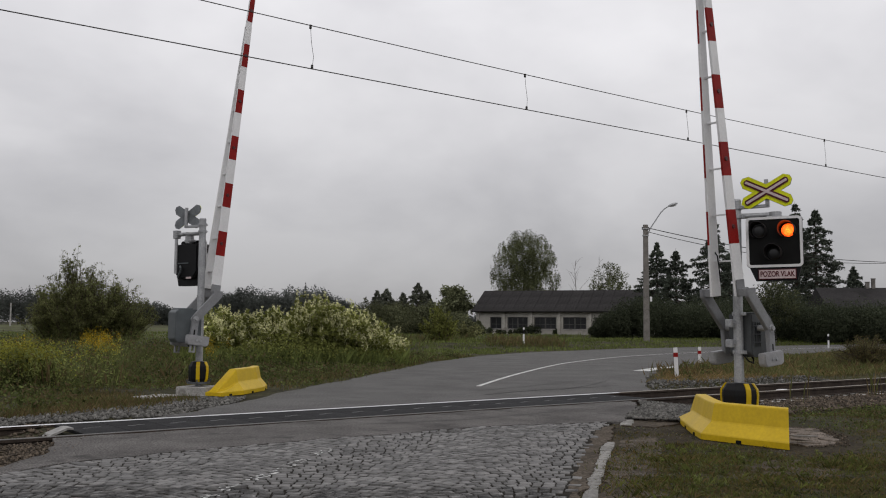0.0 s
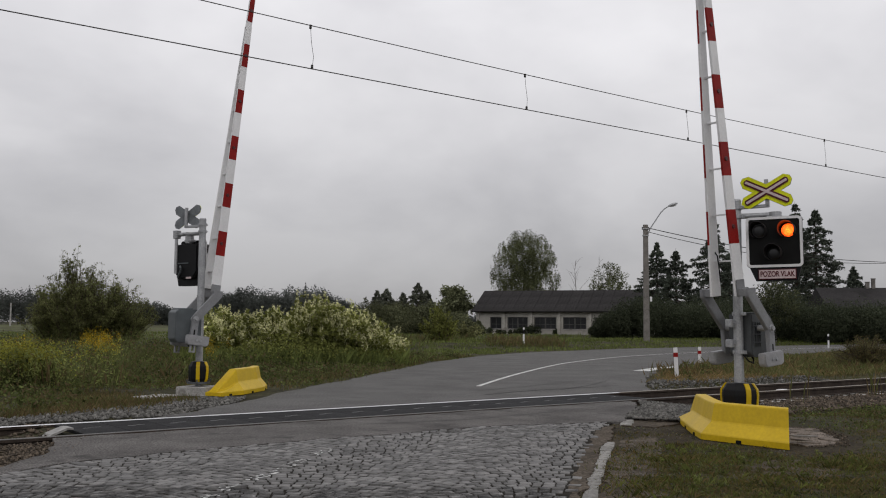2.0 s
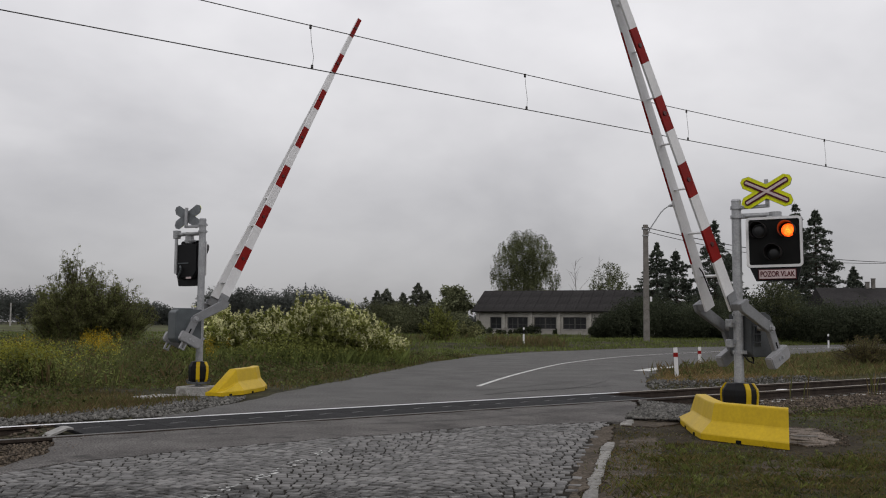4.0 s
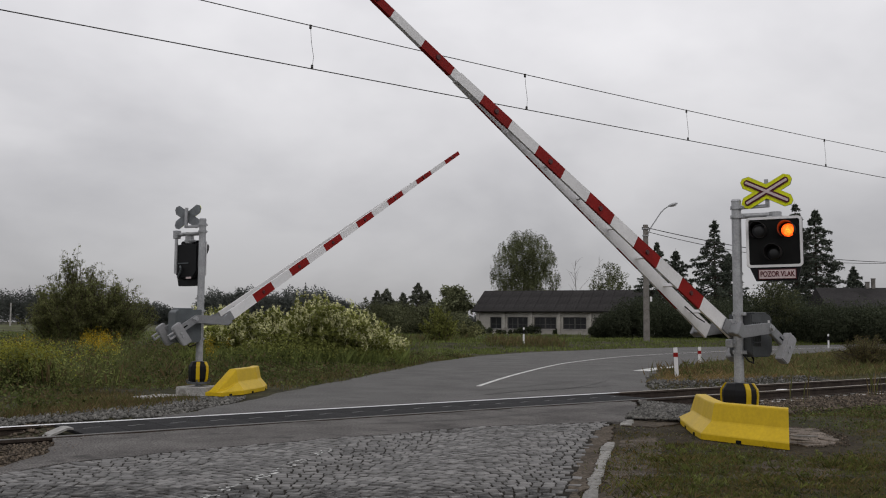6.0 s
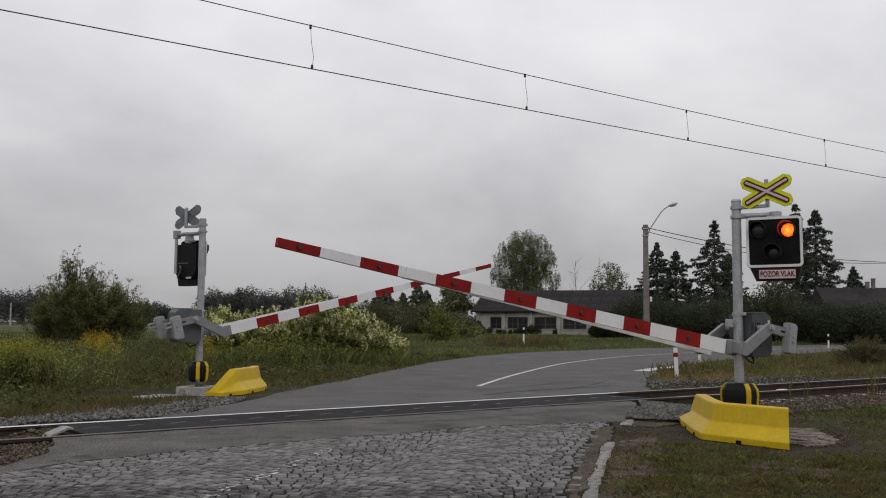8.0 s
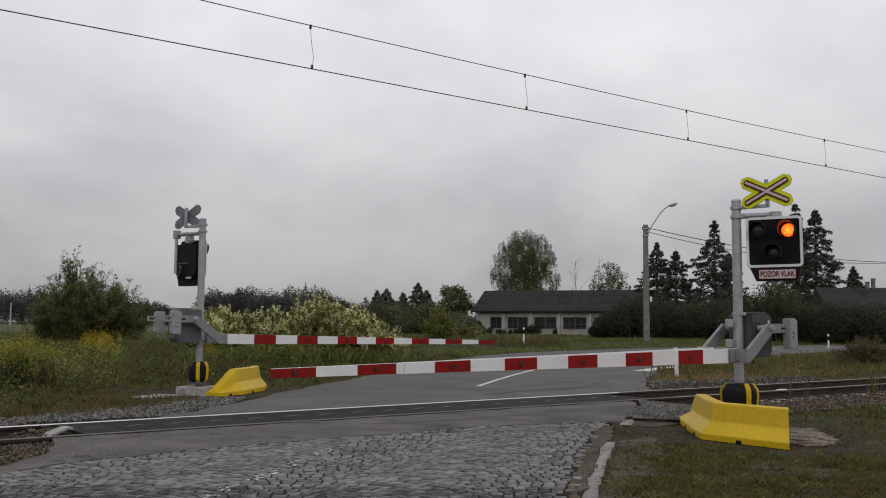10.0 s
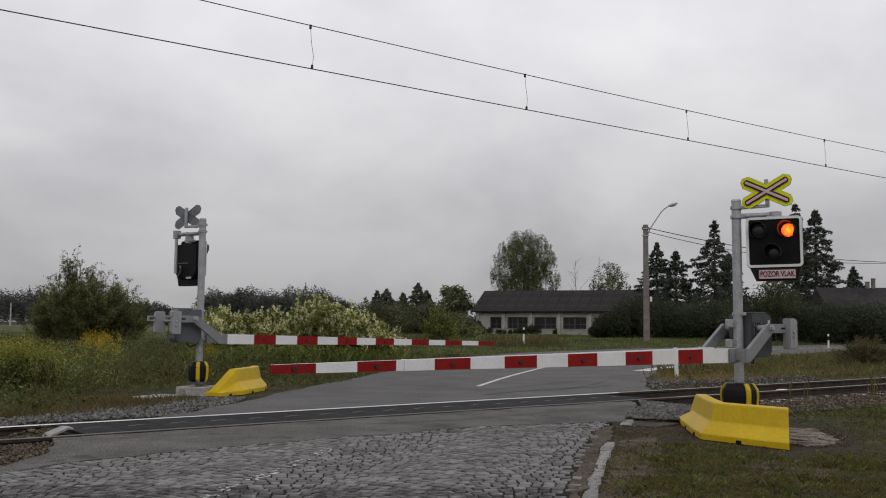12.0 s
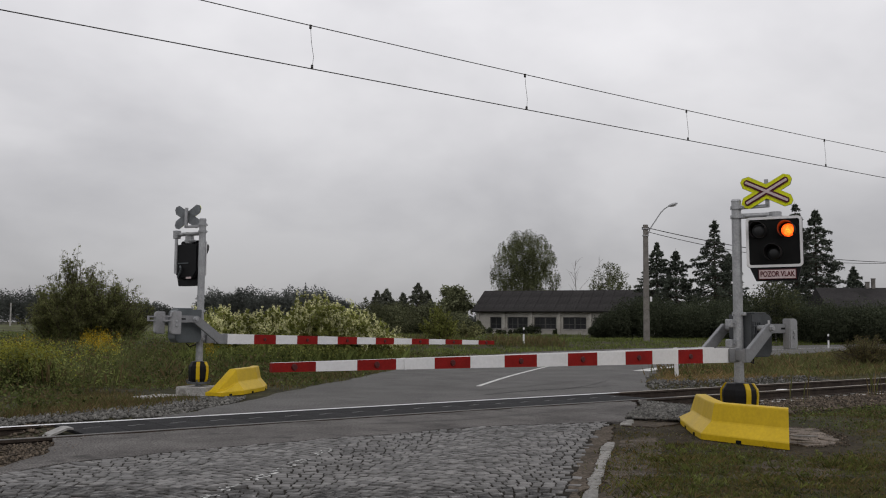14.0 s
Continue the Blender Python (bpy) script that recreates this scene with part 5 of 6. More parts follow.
def hanging_birch(place, height, spread, label, seed, strands, leaf):
    """A birch: pale limbs, and leafy strands that hang from them with gaps between."""
    x, y = place
    ob = thing("birch_tree", label, "tree", pose(x, y, zat(x, y)))
    bm = bmesh.new()
    tips = limbs(bm, (0, 0, -0.1), height * 0.96, height * 0.012, 30, spread * 0.72, seed, 0.2, 0.9)
    part("trunk", bm, M["birch_bark"], ob, "pale speckled trunk")
    g = np.random.default_rng(seed)
    pts = []
    for k in g.integers(0, len(tips), strands):
        o = np.array(tips[k][0]) + g.normal(size=3) * spread * 0.07
        if g.random() < 0.88:
            d = g.normal(size=3)
            d *= g.random() ** 0.4 / np.linalg.norm(d)
            if np.sin(d[0] * 7 + seed) * np.sin(d[1] * 6) * np.sin(d[2] * 9 + 1) > 0.25:
                continue
            o = np.array([0, 0, height * 0.59]) + d * np.array([spread, spread, height * 0.40])
        ln = g.uniform(0.5, 2.1) * height / 15
        n = int(10 + 20 * ln)
        t = g.random(n)
        c = o + np.stack([g.normal(size=n) * 0.13, g.normal(size=n) * 0.13, -ln * t + 0.25], 1)
        pts.append(c)
    c = np.concatenate(pts)
    c = c[c[:, 2] > height * 0.16]
    crown = new("crown", leaf_mesh("crown", c, leaf, M["birch_leaf"], 0.4))
    crown.parent = ob


def belt(name, stretch, ahead, depth, count, high, leaves, leaf, material, label, category, seed, slim=0.36, pointed=0.0, foot=0.12):
    """A belt of many crowns of uneven size between two bearings; high are heights along it."""
    g = np.random.default_rng(seed)
    out = []
    per = leaves // count
    for i in range(count):
        t = (i + g.random()) / count
        H = np.interp(t, np.linspace(0, 1, len(high)), high) * g.uniform(0.72, 1.08)
        a = ahead + g.normal() * depth * 0.4
        s = (stretch[0] + (stretch[1] - stretch[0]) * t) * a / 100
        x, y = RIGHT.x * s + AHEAD.x * a, RIGHT.y * s + AHEAD.y * a
        d = g.normal(size=(per, 3))
        d /= np.linalg.norm(d, axis=1)[:, None]
        ph = g.uniform(0, 6.28, 3)
        lump = 1 + 0.22 * np.sin(d[:, 0] * 4 + ph[0]) * np.sin(d[:, 1] * 4 + ph[1]) + 0.16 * np.sin(d[:, 2] * 7 + d[:, 0] * 6 + ph[2])
        r = g.random(per) ** 0.33 * lump
        R = H * slim * g.uniform(0.8, 1.25)
        zc, rz = H * (0.5 + foot / 2), H * (0.5 - foot / 2)
        q = d * r[:, None] * np.array([R, R, rz])
        if g.random() < pointed:
            q[:, :2] *= np.clip(0.95 - q[:, 2:3] / rz * 0.7, 0.2, 1.4)
        q[:, 2] += zc
        out.append(q + np.array([x, y, float(rise(x, y))]))
    c = np.concatenate(out)
    stuff(name, leaf_mesh(name, c, leaf, M[material]), label, category)


hanging_birch(px_site(8.7, 136), 15.0, 5.0, "tall airy birch behind the house", 11, 1900, 0.14)
broad_tree("broadleaf_tree", px_site(1.3, 118), 5.7, 2.3, 9000, 0.30, "tree_leaf", "dense round dark green tree beside the house", 12, r=0.2, n=16, start=0.15, blob=0.15)
hanging_birch(px_site(17.6, 128), 9.6, 3.0, "thin leafy birch behind the house roof", 13, 360, 0.16)
broad_tree("bare_tree", px_site(14.3, 130), 11.0, 2.0, 0, 0.2, "birch_leaf", "leafless pale dead birch behind the house", 14, "birch_bark", 0.11, 14, 0.3, up=1.3, bare=True)
broad_tree("bare_tree", px_site(15.8, 130), 11.6, 1.8, 0, 0.2, "birch_leaf", "leafless pale dead birch behind the house", 15, "birch_bark", 0.12, 14, 0.3, up=1.5, bare=True)
# spruces left of the sight line take the needles with haze in their colour
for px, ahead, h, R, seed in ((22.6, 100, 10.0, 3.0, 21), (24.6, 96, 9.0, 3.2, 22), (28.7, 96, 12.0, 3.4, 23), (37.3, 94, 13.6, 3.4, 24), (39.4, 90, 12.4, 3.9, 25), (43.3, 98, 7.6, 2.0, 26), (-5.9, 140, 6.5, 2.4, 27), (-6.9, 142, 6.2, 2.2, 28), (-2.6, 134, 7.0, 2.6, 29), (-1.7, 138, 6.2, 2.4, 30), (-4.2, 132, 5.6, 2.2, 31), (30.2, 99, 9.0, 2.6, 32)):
    spruce(px_site(px, ahead), h, R, seed, "dark green spruce with drooping branches", 0.24 if px > 0 else 0.28, "spruce" if px > 0 else "hazy_spruce")
def feathery_bush(place, height, spread, stems, label, seed, top=1.0):
    """A willow: stems that fan out and carry short side twigs set with narrow leaves, thin above and dense below."""
    x, y = place
    ob = thing("willow_bush", label, "bush", pose(x, y, zat(x, y)))
    g = np.random.default_rng(seed)
    bm, pts = bmesh.new(), []
    for i in range(stems):
        a, f = g.uniform(0, 6.28), g.random() ** 0.55
        h = height * (1 - 0.60 * f ** 2) * g.uniform(0.72, 1.03) * (1 if i % 5 else top)
        d = np.array([math.cos(a), math.sin(a), 0])
        t = np.linspace(0, 1, 7)
        bow = g.normal(size=3) * 0.14
        line = d * (spread * f * (0.12 + 0.88 * t ** 1.2))[:, None] + np.array([0, 0, 1.0]) * (h * t)[:, None] + bow * np.sin(t * 3.14)[:, None]
        for p, q, k in zip(line, line[1:], t):
            rod(bm, p, q, 0.026 * (1 - k) + 0.004, 0.026 * (0.8 - k) + 0.006, 4, caps=False)
        for u in g.uniform(0.10, 1.0, 20):
            o = np.array([np.interp(u, t, line[:, j]) for j in range(3)])
            w = g.uniform(0, 6.28)
            ln = g.uniform(0.25, 0.75) * (1.15 - 0.7 * u)
            e = o + np.array([math.cos(w) * ln * 0.8, math.sin(w) * ln * 0.8, ln * g.uniform(0.1, 0.8)])
            if u > 0.55:
                rod(bm, o, e, 0.006, 0.003, 3, caps=False)
            n = int(7 + 15 * (1 - u))
            r = g.random(n)[:, None]
            pts.append(o + (e - o) * r + g.normal(size=(n, 3)) * (0.035 + 0.11 * (1 - u)))
    part("branchwork", bm, M["bark"], ob)
    c = np.concatenate(pts)
    c[:, 2] = np.maximum(c[:, 2], 0.05)
    crown = new("crown", leaf_mesh("crown", c, 0.085, M["willow"], 0.0, 1.2, 0.22))
    crown.parent = ob


feathery_bush(px_site(-39.2, 50), 4.95, 1.7, 100, "tall feathery crown of a willow bush in the meadow", 41, 1.07)
feathery_bush(px_site(-36.9, 50.6), 4.35, 2.5, 150, "dense olive willow bush in the meadow", 42)
feathery_bush(px_site(-33.4, 51), 3.4, 1.9, 90, "low flank of a willow bush in the meadow", 43)
feathery_bush(px_site(-41.2, 50.8), 3.4, 1.7, 80, "low flank of a willow bush in the meadow", 48)
shoots_bush("green_shrub", px_site(-0.3, 62), 2.5, 1.5, 70, 90, 0.12, "knot_leaf", "yellowish green shrub at the meadow edge", 44, 0.22)
shoots_bush("green_shrub", px_site(2.6, 80), 1.6, 1.4, 40, 60, 0.14, "bush_leaf", "dull green shrub on the meadow", 46, 0.22)
hanging_birch(px_site(35.0, 78), 4.9, 2.0, "light green drooping tree behind the barrier", 45, 320, 0.13)

belt("hedge", (15.8, 31.0), 84, 3.0, 44, [1.2, 3.0, 3.9, 3.6, 2.9, 3.4, 3.8, 3.2], 90000, 0.12, "hedge_leaf", "dark dense hedge behind the road", "hedge", 51, 0.5, foot=0.0)
belt("hedge", (30.5, 48.5), 80, 3.4, 46, [3.4, 3.9, 4.5, 3.9, 3.1, 3.6, 3.3, 4.1], 90000, 0.13, "hedge_leaf", "dark dense hedge behind the road", "hedge", 52, 0.5, foot=0.0)
belt("shrub_belt", (-11.5, 4.2), 110, 5.0, 40, [2.6, 3.0, 3.8, 3.4, 4.2, 3.4, 4.0, 3.0, 2.2, 1.6], 60000, 0.18, "shrub_leaf", "dark belt of bushes before the house", "bushes", 53, 0.42, 0.25, 0.0)
belt("shrub_belt", (3.8, 17), 113, 1.2, 26, [1.0, 0.6, 0.7, 1.1, 0.6, 0.8, 1.4, 2.2], 6000, 0.18, "hedge_leaf", "low scrub along the house wall", "bushes", 54, 0.5, 0, 0.0)
belt("far_woods", (-54, -28.5), 340, 14, 60, [12.0, 12.5, 11.5, 12.0, 12.5, 11.0, 9.5, 8.5, 8.0], 70000, 0.50, "far_leaf", "distant dark line of woods", "woods", 55, 0.34, 0.15, 0.05)
belt("far_woods", (-25.4, -10.0), 235, 10, 42, [9.2, 9.8, 9.4, 9.4, 8.8, 8.8, 10.2, 9.6, 8.4, 6.5], 110000, 0.34, "far_leaf", "distant dark line of woods", "woods", 56, 0.36, 0.1, 0.05)
belt("far_woods", (-31, 60), 420, 14, 90, [5, 6, 4.5, 4.5, 7, 9, 10, 11, 12, 12], 40000, 0.8, "far_leaf", "distant dark line of woods", "woods", 57, 0.45, 0.1, 0.05)
KNOT = [1.70, 1.85, 1.5, 1.65, 1.85, 2.2, 2.1, 1.85, 1.4, 0.9]


def knotweed():
    """Jointed stalks that arch over, broad leaves in two ranks along their side shoots, upright cream sprays above."""
    g = np.random.default_rng(58)
    stalks, leaves, sprays = bmesh.new(), [], []
    for i in range(360):
        u = g.random()
        a = 34.4 + g.normal() * 0.85
        sx, sy = site((-25.6 + 20.8 * u) * a / 100, a)
        top = np.interp(u, np.linspace(0, 1, 10), KNOT) * g.uniform(0.55, 1.10)
        w = g.uniform(0, 6.28)
        lean = np.array([math.cos(w), math.sin(w), 0]) * g.uniform(0.1, 0.55)
        o = np.array([sx, sy, zat(sx, sy)])
        t = np.linspace(0, 1, 5)
        line = o + lean * (t ** 2.2)[:, None] + np.array([0, 0, top]) * (t ** 0.9)[:, None]
        for p, q in zip(line, line[1:]):
            rod(stalks, p, q, 0.009, 0.007, 4, caps=False)
        for f in g.uniform(0.25, 1.0, 8):
            c = np.array([np.interp(f, t, line[:, j]) for j in range(3)])
            v = g.uniform(0, 6.28)
            e = c + np.array([math.cos(v), math.sin(v), 0.35]) * g.uniform(0.15, 0.42)
            n = int(g.integers(5, 10))
            r = (np.arange(n) + g.random(n))[:, None] / n
            leaves.append(c + (e - c) * r + g.normal(size=(n, 3)) * 0.045)
            if f > 0.42 and g.random() < 0.8:
                for _ in range(int(g.integers(1, 4))):
                    k = int(g.integers(8, 16))
                    z = g.random(k)[:, None]
                    d = np.array([g.normal() * 0.35, g.normal() * 0.35, 1.0]) * g.uniform(0.12, 0.26)
                    sprays.append(c + (e - c) * g.random() + d * z + g.normal(size=(k, 3)) * 0.018)
    ob = part("knotweed_stalks", stalks, M["weeds"])
    tagged(ob, "jointed olive stalks of a knotweed thicket", "thicket", kind="stuff")
    stuff("knotweed_leaves", leaf_mesh("knotweed_leaves", np.concatenate(leaves), 0.125, M["knot_leaf"], 0.15, 1.0, 0.36), "broad leaves of a knotweed thicket beside the road", "thicket")
    stuff("knotweed_blossom", leaf_mesh("knotweed_blossom", np.concatenate(sprays), 0.062, M["blossom"]), "cream flower sprays on the knotweed", "flowers")


knotweed()


# ---- grass ----
ROADS = [FAR_LEFT + FAR_RIGHT, APRON, SETTS]


def grass_points(n, poly, clear=0.0, clump=0.0, seed=1, patch=1.0):
    g = np.random.default_rng(seed)
    xs, ys = [p[0] for p in poly], [p[1] for p in poly]
    x, y = g.uniform(min(xs), max(xs), n), g.uniform(min(ys), max(ys), n)
    soft = g.normal(size=(2, n)) * 0.22
    k = inside(poly, x + soft[0], y + soft[1])
    for r in ROADS:
        k &= ~inside(r, x + soft[0] * 0.3, y + soft[1] * 0.3)
    for px, py, r in ((*P_NEAR, 0.5), (*P_FAR, 0.55), (10.6, 7.3, 0.62), (10.95, 8.3, 0.5), (8.0, 17.95, 0.42), (8.7, 18.35, 0.42), (9.3, 19.0, 0.42)):
        k &= np.hypot(x - px, y - py) > r
    if clump:
        u, v = x * patch + seed, y * patch
        f = np.sin(u * 1.9 + 1.1 * np.sin(v * 1.3)) + np.sin(v * 2.3 + 1.7 * np.sin(u * 0.9)) + 0.8 * np.sin(u * 5.1 + v * 3.7)
        k &= f + g.normal(size=n) * 0.5 > clump
    x, y = x[k], y[k]
    return np.stack([x, y, rise(x, y) - 0.01], 1)


def grass_field(name, n, poly, h, material, label, width=0.010, clump=0.0, seed=1, per=3, lean=0.5, patch=1.0):
    c = grass_points(n, poly, clump=clump, seed=seed, patch=patch)
    g = np.random.default_rng(seed + 50)
    stuff(name, blade_mesh(name, c, h * g.uniform(0.5, 1.4, len(c)), M[material], width, lean, per), label, "grass")


def herb_tufts(name, n, poly, h, leaf, material, label, seed):
    """Rounded tufts of leafy weeds standing apart from one another."""
    g = np.random.default_rng(seed)
    o = grass_points(n, poly, seed=seed)
    k = np.repeat(np.arange(len(o)), 26)
    size = h * g.uniform(0.4, 1.5, len(o))[k]
    d = g.normal(size=(len(k), 3))
    d /= np.linalg.norm(d, axis=1)[:, None]
    c = o[k] + d * (size * g.random(len(k)) ** 0.4)[:, None] * np.array([0.75, 0.75, 0.55])
    c[:, 2] = np.abs(c[:, 2]) + size * 0.35
    stuff(name, leaf_mesh(name, c, leaf, M[material]), label, "plants")


def low_plants(name, n, poly, h, leaf, material, label, clump, seed, patch=1.0):
    """Low leafy herbs: small leaves scattered near the ground in patches."""
    g = np.random.default_rng(seed)
    c = grass_points(n, poly, clump=clump, seed=seed, patch=patch)
    k = np.sin(c[:, 0] * 0.8 + 2 * np.sin(c[:, 1] * 0.5)) * np.sin(c[:, 1] * 0.9 + 1)
    c[:, 2] += h * g.random(len(c)) ** 1.5 * (1 + 0.8 * k) + 0.01
    stuff(name, leaf_mesh(name, c, leaf, M[material]), label, "plants")


SHOULDER = [(7.3, 4.0), (5.8, 4.6), (7.0, 6.0), (8.6, 7.1), (9.7, 5.8), (10.8, 5.8), (12.4, 6.7), (13.0, 8.2), (12.8, 9.3), (15, 9.5), (24, 9.8), (40, 10.0), (40, 2.0), (9, 2.0)]
NEAR_VERGE = [(7.0, 3.6), (5.4, 4.6), (6.6, 5.6), (8.6, 7.3), (9.5, 6.6), (9.8, 5.9), (10.8, 5.8), (12.6, 7.0), (14.4, 8.0), (15.5, 9.5), (20, 9.7), (20, 4)]
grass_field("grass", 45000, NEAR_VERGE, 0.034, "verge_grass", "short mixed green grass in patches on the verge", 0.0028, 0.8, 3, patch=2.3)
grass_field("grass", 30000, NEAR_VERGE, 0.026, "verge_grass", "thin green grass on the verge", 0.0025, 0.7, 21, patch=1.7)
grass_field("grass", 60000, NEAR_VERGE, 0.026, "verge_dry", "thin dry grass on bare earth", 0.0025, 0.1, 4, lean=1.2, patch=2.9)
GREEN = [(7.5, 6.9), (8.5, 7.7), (9.4, 7.7), (9.4, 6.6), (9.2, 6.0), (9.6, 5.8), (10.4, 5.7), (10.6, 5.5), (7.7, 4.0), (5.7, 5.2), (6.5, 6.0)]
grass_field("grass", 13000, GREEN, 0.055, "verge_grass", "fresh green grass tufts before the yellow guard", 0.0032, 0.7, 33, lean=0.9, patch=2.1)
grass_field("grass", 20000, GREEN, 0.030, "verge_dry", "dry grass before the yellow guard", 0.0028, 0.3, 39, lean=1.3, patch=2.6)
low_plants("verge_herbs", 20000, GREEN, 0.035, 0.020, "low_leaf", "low clover and weeds before the yellow guard", 0.3, 34, patch=2.4)
herb_tufts("weed_tufts", 110, GREEN, 0.045, 0.022, "tuft_leaf", "small fresh green weed tufts on the verge", 61)
grass_field("grass", 1900, GREEN, 0.070, "tuft_leaf", "taller fresh grass tufts on the verge", 0.003, 1.2, 62, per=6, lean=0.7, patch=1.6)
LUSH = [(13.0, 8.6), (16.5, 9.0), (24, 9.6), (24, 7.5), (13.5, 7.0), (12.3, 6.9), (12.6, 7.5)]
low_plants("verge_herbs", 34000, LUSH, 0.17, 0.032, "low_leaf", "leafy weeds in a strip beside the track", 0.2, 35)
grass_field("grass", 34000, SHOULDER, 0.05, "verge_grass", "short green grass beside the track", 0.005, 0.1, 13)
low_plants("verge_herbs", 60000, NEAR_VERGE, 0.022, 0.022, "low_leaf", "low weeds and clover on the verge", 0.3, 14, 2.2)
BARE = [(5.4, 4.9), (7.0, 6.5), (8.6, 7.8), (10.2, 9.2), (11.2, 9.8), (10.6, 8.6), (9.9, 7.6), (10.0, 6.2), (8.6, 6.6), (7.4, 5.8)]
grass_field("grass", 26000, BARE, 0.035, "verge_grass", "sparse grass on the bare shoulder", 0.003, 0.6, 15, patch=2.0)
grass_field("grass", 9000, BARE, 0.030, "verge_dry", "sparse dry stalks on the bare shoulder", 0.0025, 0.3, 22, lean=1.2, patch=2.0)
low_plants("shoulder_herbs", 14000, BARE, 0.012, 0.018, "low_leaf", "small weeds on the bare shoulder", 0.6, 23, 2.0)
stones("gravel", 1100, in_area(BARE, 0.005), 0.011, M["stone"], "scattered small gravel on the shoulder")
grass_field("grass", 44000, [(17.5, 15.2), (20.5, 17.3), (24.6, 20.2), (30.2, 23.0), (38, 26), (52, 29.8), (60, 30.6), (60, 14.9)], 0.10, "dry", "dry brownish grass beyond the rails", 0.006, -0.6, 6)
grass_field("grass", 45000, [(21, 14.9), (30.5, 22.4), (52, 29.5), (75, 32.4), (110, 32.8), (110, 15)], 0.12, "grass", "rough green grass beyond the rails", 0.008, -0.1, 7)
MEADOW = [(-6, 15.2), (3.4, 15.6), (5.2, 16.8), (5.0, 19.4), (8.2, 20.2), (9.9, 20.2), (9.9, 18.5), (10.4, 18.9), (13.6, 21.6), (16.6, 24.5), (21, 28.6), (27.5, 33.6), (20, 36), (-6, 34)]
grass_field("grass", 68000, MEADOW, 0.085, "grass", "rough green grass beside the road", 0.006, -0.5, 8)
grass_field("grass", 40000, MEADOW, 0.13, "dry", "dry stalks among the meadow grass", 0.005, 0.9, 18)
low_plants("meadow_herbs", 150000, MEADOW, 0.20, 0.055, "low_leaf", "low leafy weeds in the meadow", -0.1, 16)
grass_field("grass", 6000, [(3.0, 15.0), (5.4, 16.6), (6.6, 17.4), (7.2, 17.2), (6.4, 16.4), (4.6, 15.4)], 0.10, "dry", "dry weeds at the ballast edge", 0.006, 0.0, 17)
grass_field("grass", 5000, [(3.4, 15.6), (5.2, 16.8), (7.0, 17.3), (7.2, 17.9), (6.9, 19.6), (5, 19.4)], 0.07, "dry", "short dry grass round the concrete slab", 0.005, -0.5, 25)
grass_field("grass", 4000, [(3.4, 15.6), (5.2, 16.8), (6.4, 17.4), (6.9, 19.6), (5, 19.4)], 0.07, "grass", "short grass round the concrete slab", 0.005, -0.2, 26)
stones("gravel", 700, in_area([(3.1, 12.1), (3.8, 12.4), (3.3, 11.2), (2.5, 9.9), (2.2, 9.9), (2.7, 12.0)], 0.012), 0.022, M["rust_stone"], "loose brown gravel beside the broken asphalt")
stones("gravel", 1500, in_area([(1.6, 9.2), (2.3, 9.9), (3.1, 10.9), (3.5, 12.0), (2.6, 12.0), (0.5, 10.5), (0.5, 8.6)], 0.01), 0.022, M["rust_stone"], "loose brown gravel at the broken asphalt edge")
herb_tufts("weed_tufts", 1500, MEADOW, 0.22, 0.07, "low_leaf", "rounded leafy weed tufts in the meadow", 27)
herb_tufts("weed_tufts", 420, [(19, 15.6), (24.4, 19.6), (38, 25.5), (60, 30), (60, 15)], 0.2, 0.07, "low_leaf", "leafy weed tufts beyond the rails", 28)
ROADSIDE = [(16.0, 26.6), (27.0, 40.0), (40.5, 50.5), (52.4, 63.7), (44.7, 66.1), (21.4, 35.6)]
grass_field("weeds", 5000, ROADSIDE, 0.42, "weeds", "tall olive weeds along the road edge", 0.010, 0.1, 40)
low_plants("weed_leaves", 9000, ROADSIDE, 0.42, 0.07, "low_leaf", "leafy olive weeds along the road edge", 0.1, 41)
WILD = [(-8, 21.5), (6.0, 21.0), (10, 23.0), (14, 26), (18, 30), (22, 34), (24, 44), (0, 56), (-14, 40)]
grass_field("weeds", 44000, WILD, 0.26, "weeds", "tall ragged weeds in the meadow", 0.010, -0.1, 9)
low_plants("weed_leaves", 75000, WILD, 0.50, 0.08, "low_leaf", "leafy weeds in the meadow", 0.0, 19)
grass_field("grass", 40000, [(26, 33.6), (33, 37), (44, 40.2), (53, 41.2), (75, 41.6), (110, 41), (110, 52), (75, 56), (40, 56), (20, 50), (18, 40)], 0.14, "lawn_leaf", "green grass bank beyond the road", 0.016, -0.8, 10)
grass_field("grass", 30000, [(-14, 42), (20, 50), (40, 56), (80, 60), (110, 56), (110, 90), (60, 110), (-30, 110), (-40, 60)], 0.16, "lawn_leaf", "far meadow grass", 0.03, -1.0, 11)
shoots_bush("weed_clump", (32.6, 17.9), 1.25, 1.2, 170, 170, 0.034, "dry_weeds", "rounded clump of tall weeds beside the track", 47, 0.2, "weeds")
grass_field("grass", 9000, [(20.7, 16.9), (23.5, 20.2), (45, 26), (45, 17), (26, 15.3)], 0.26, "dry", "tall brownish grass beyond the rails", 0.006, 0.1, 36)
SOFT = [(22.5, 16.3), (26, 20.4), (34, 24), (60, 30), (60, 15.6), (26, 15.4)]
grass_field("grass", 46000, SOFT, 0.17, "soft_grass", "soft yellowish grass beyond the rails", 0.0024, -0.8, 42, per=4, lean=0.5)
low_plants("grass_heads", 60000, SOFT, 0.42, 0.026, "soft_grass", "fine pale seed heads of the grass beyond the rails", -0.4, 49)
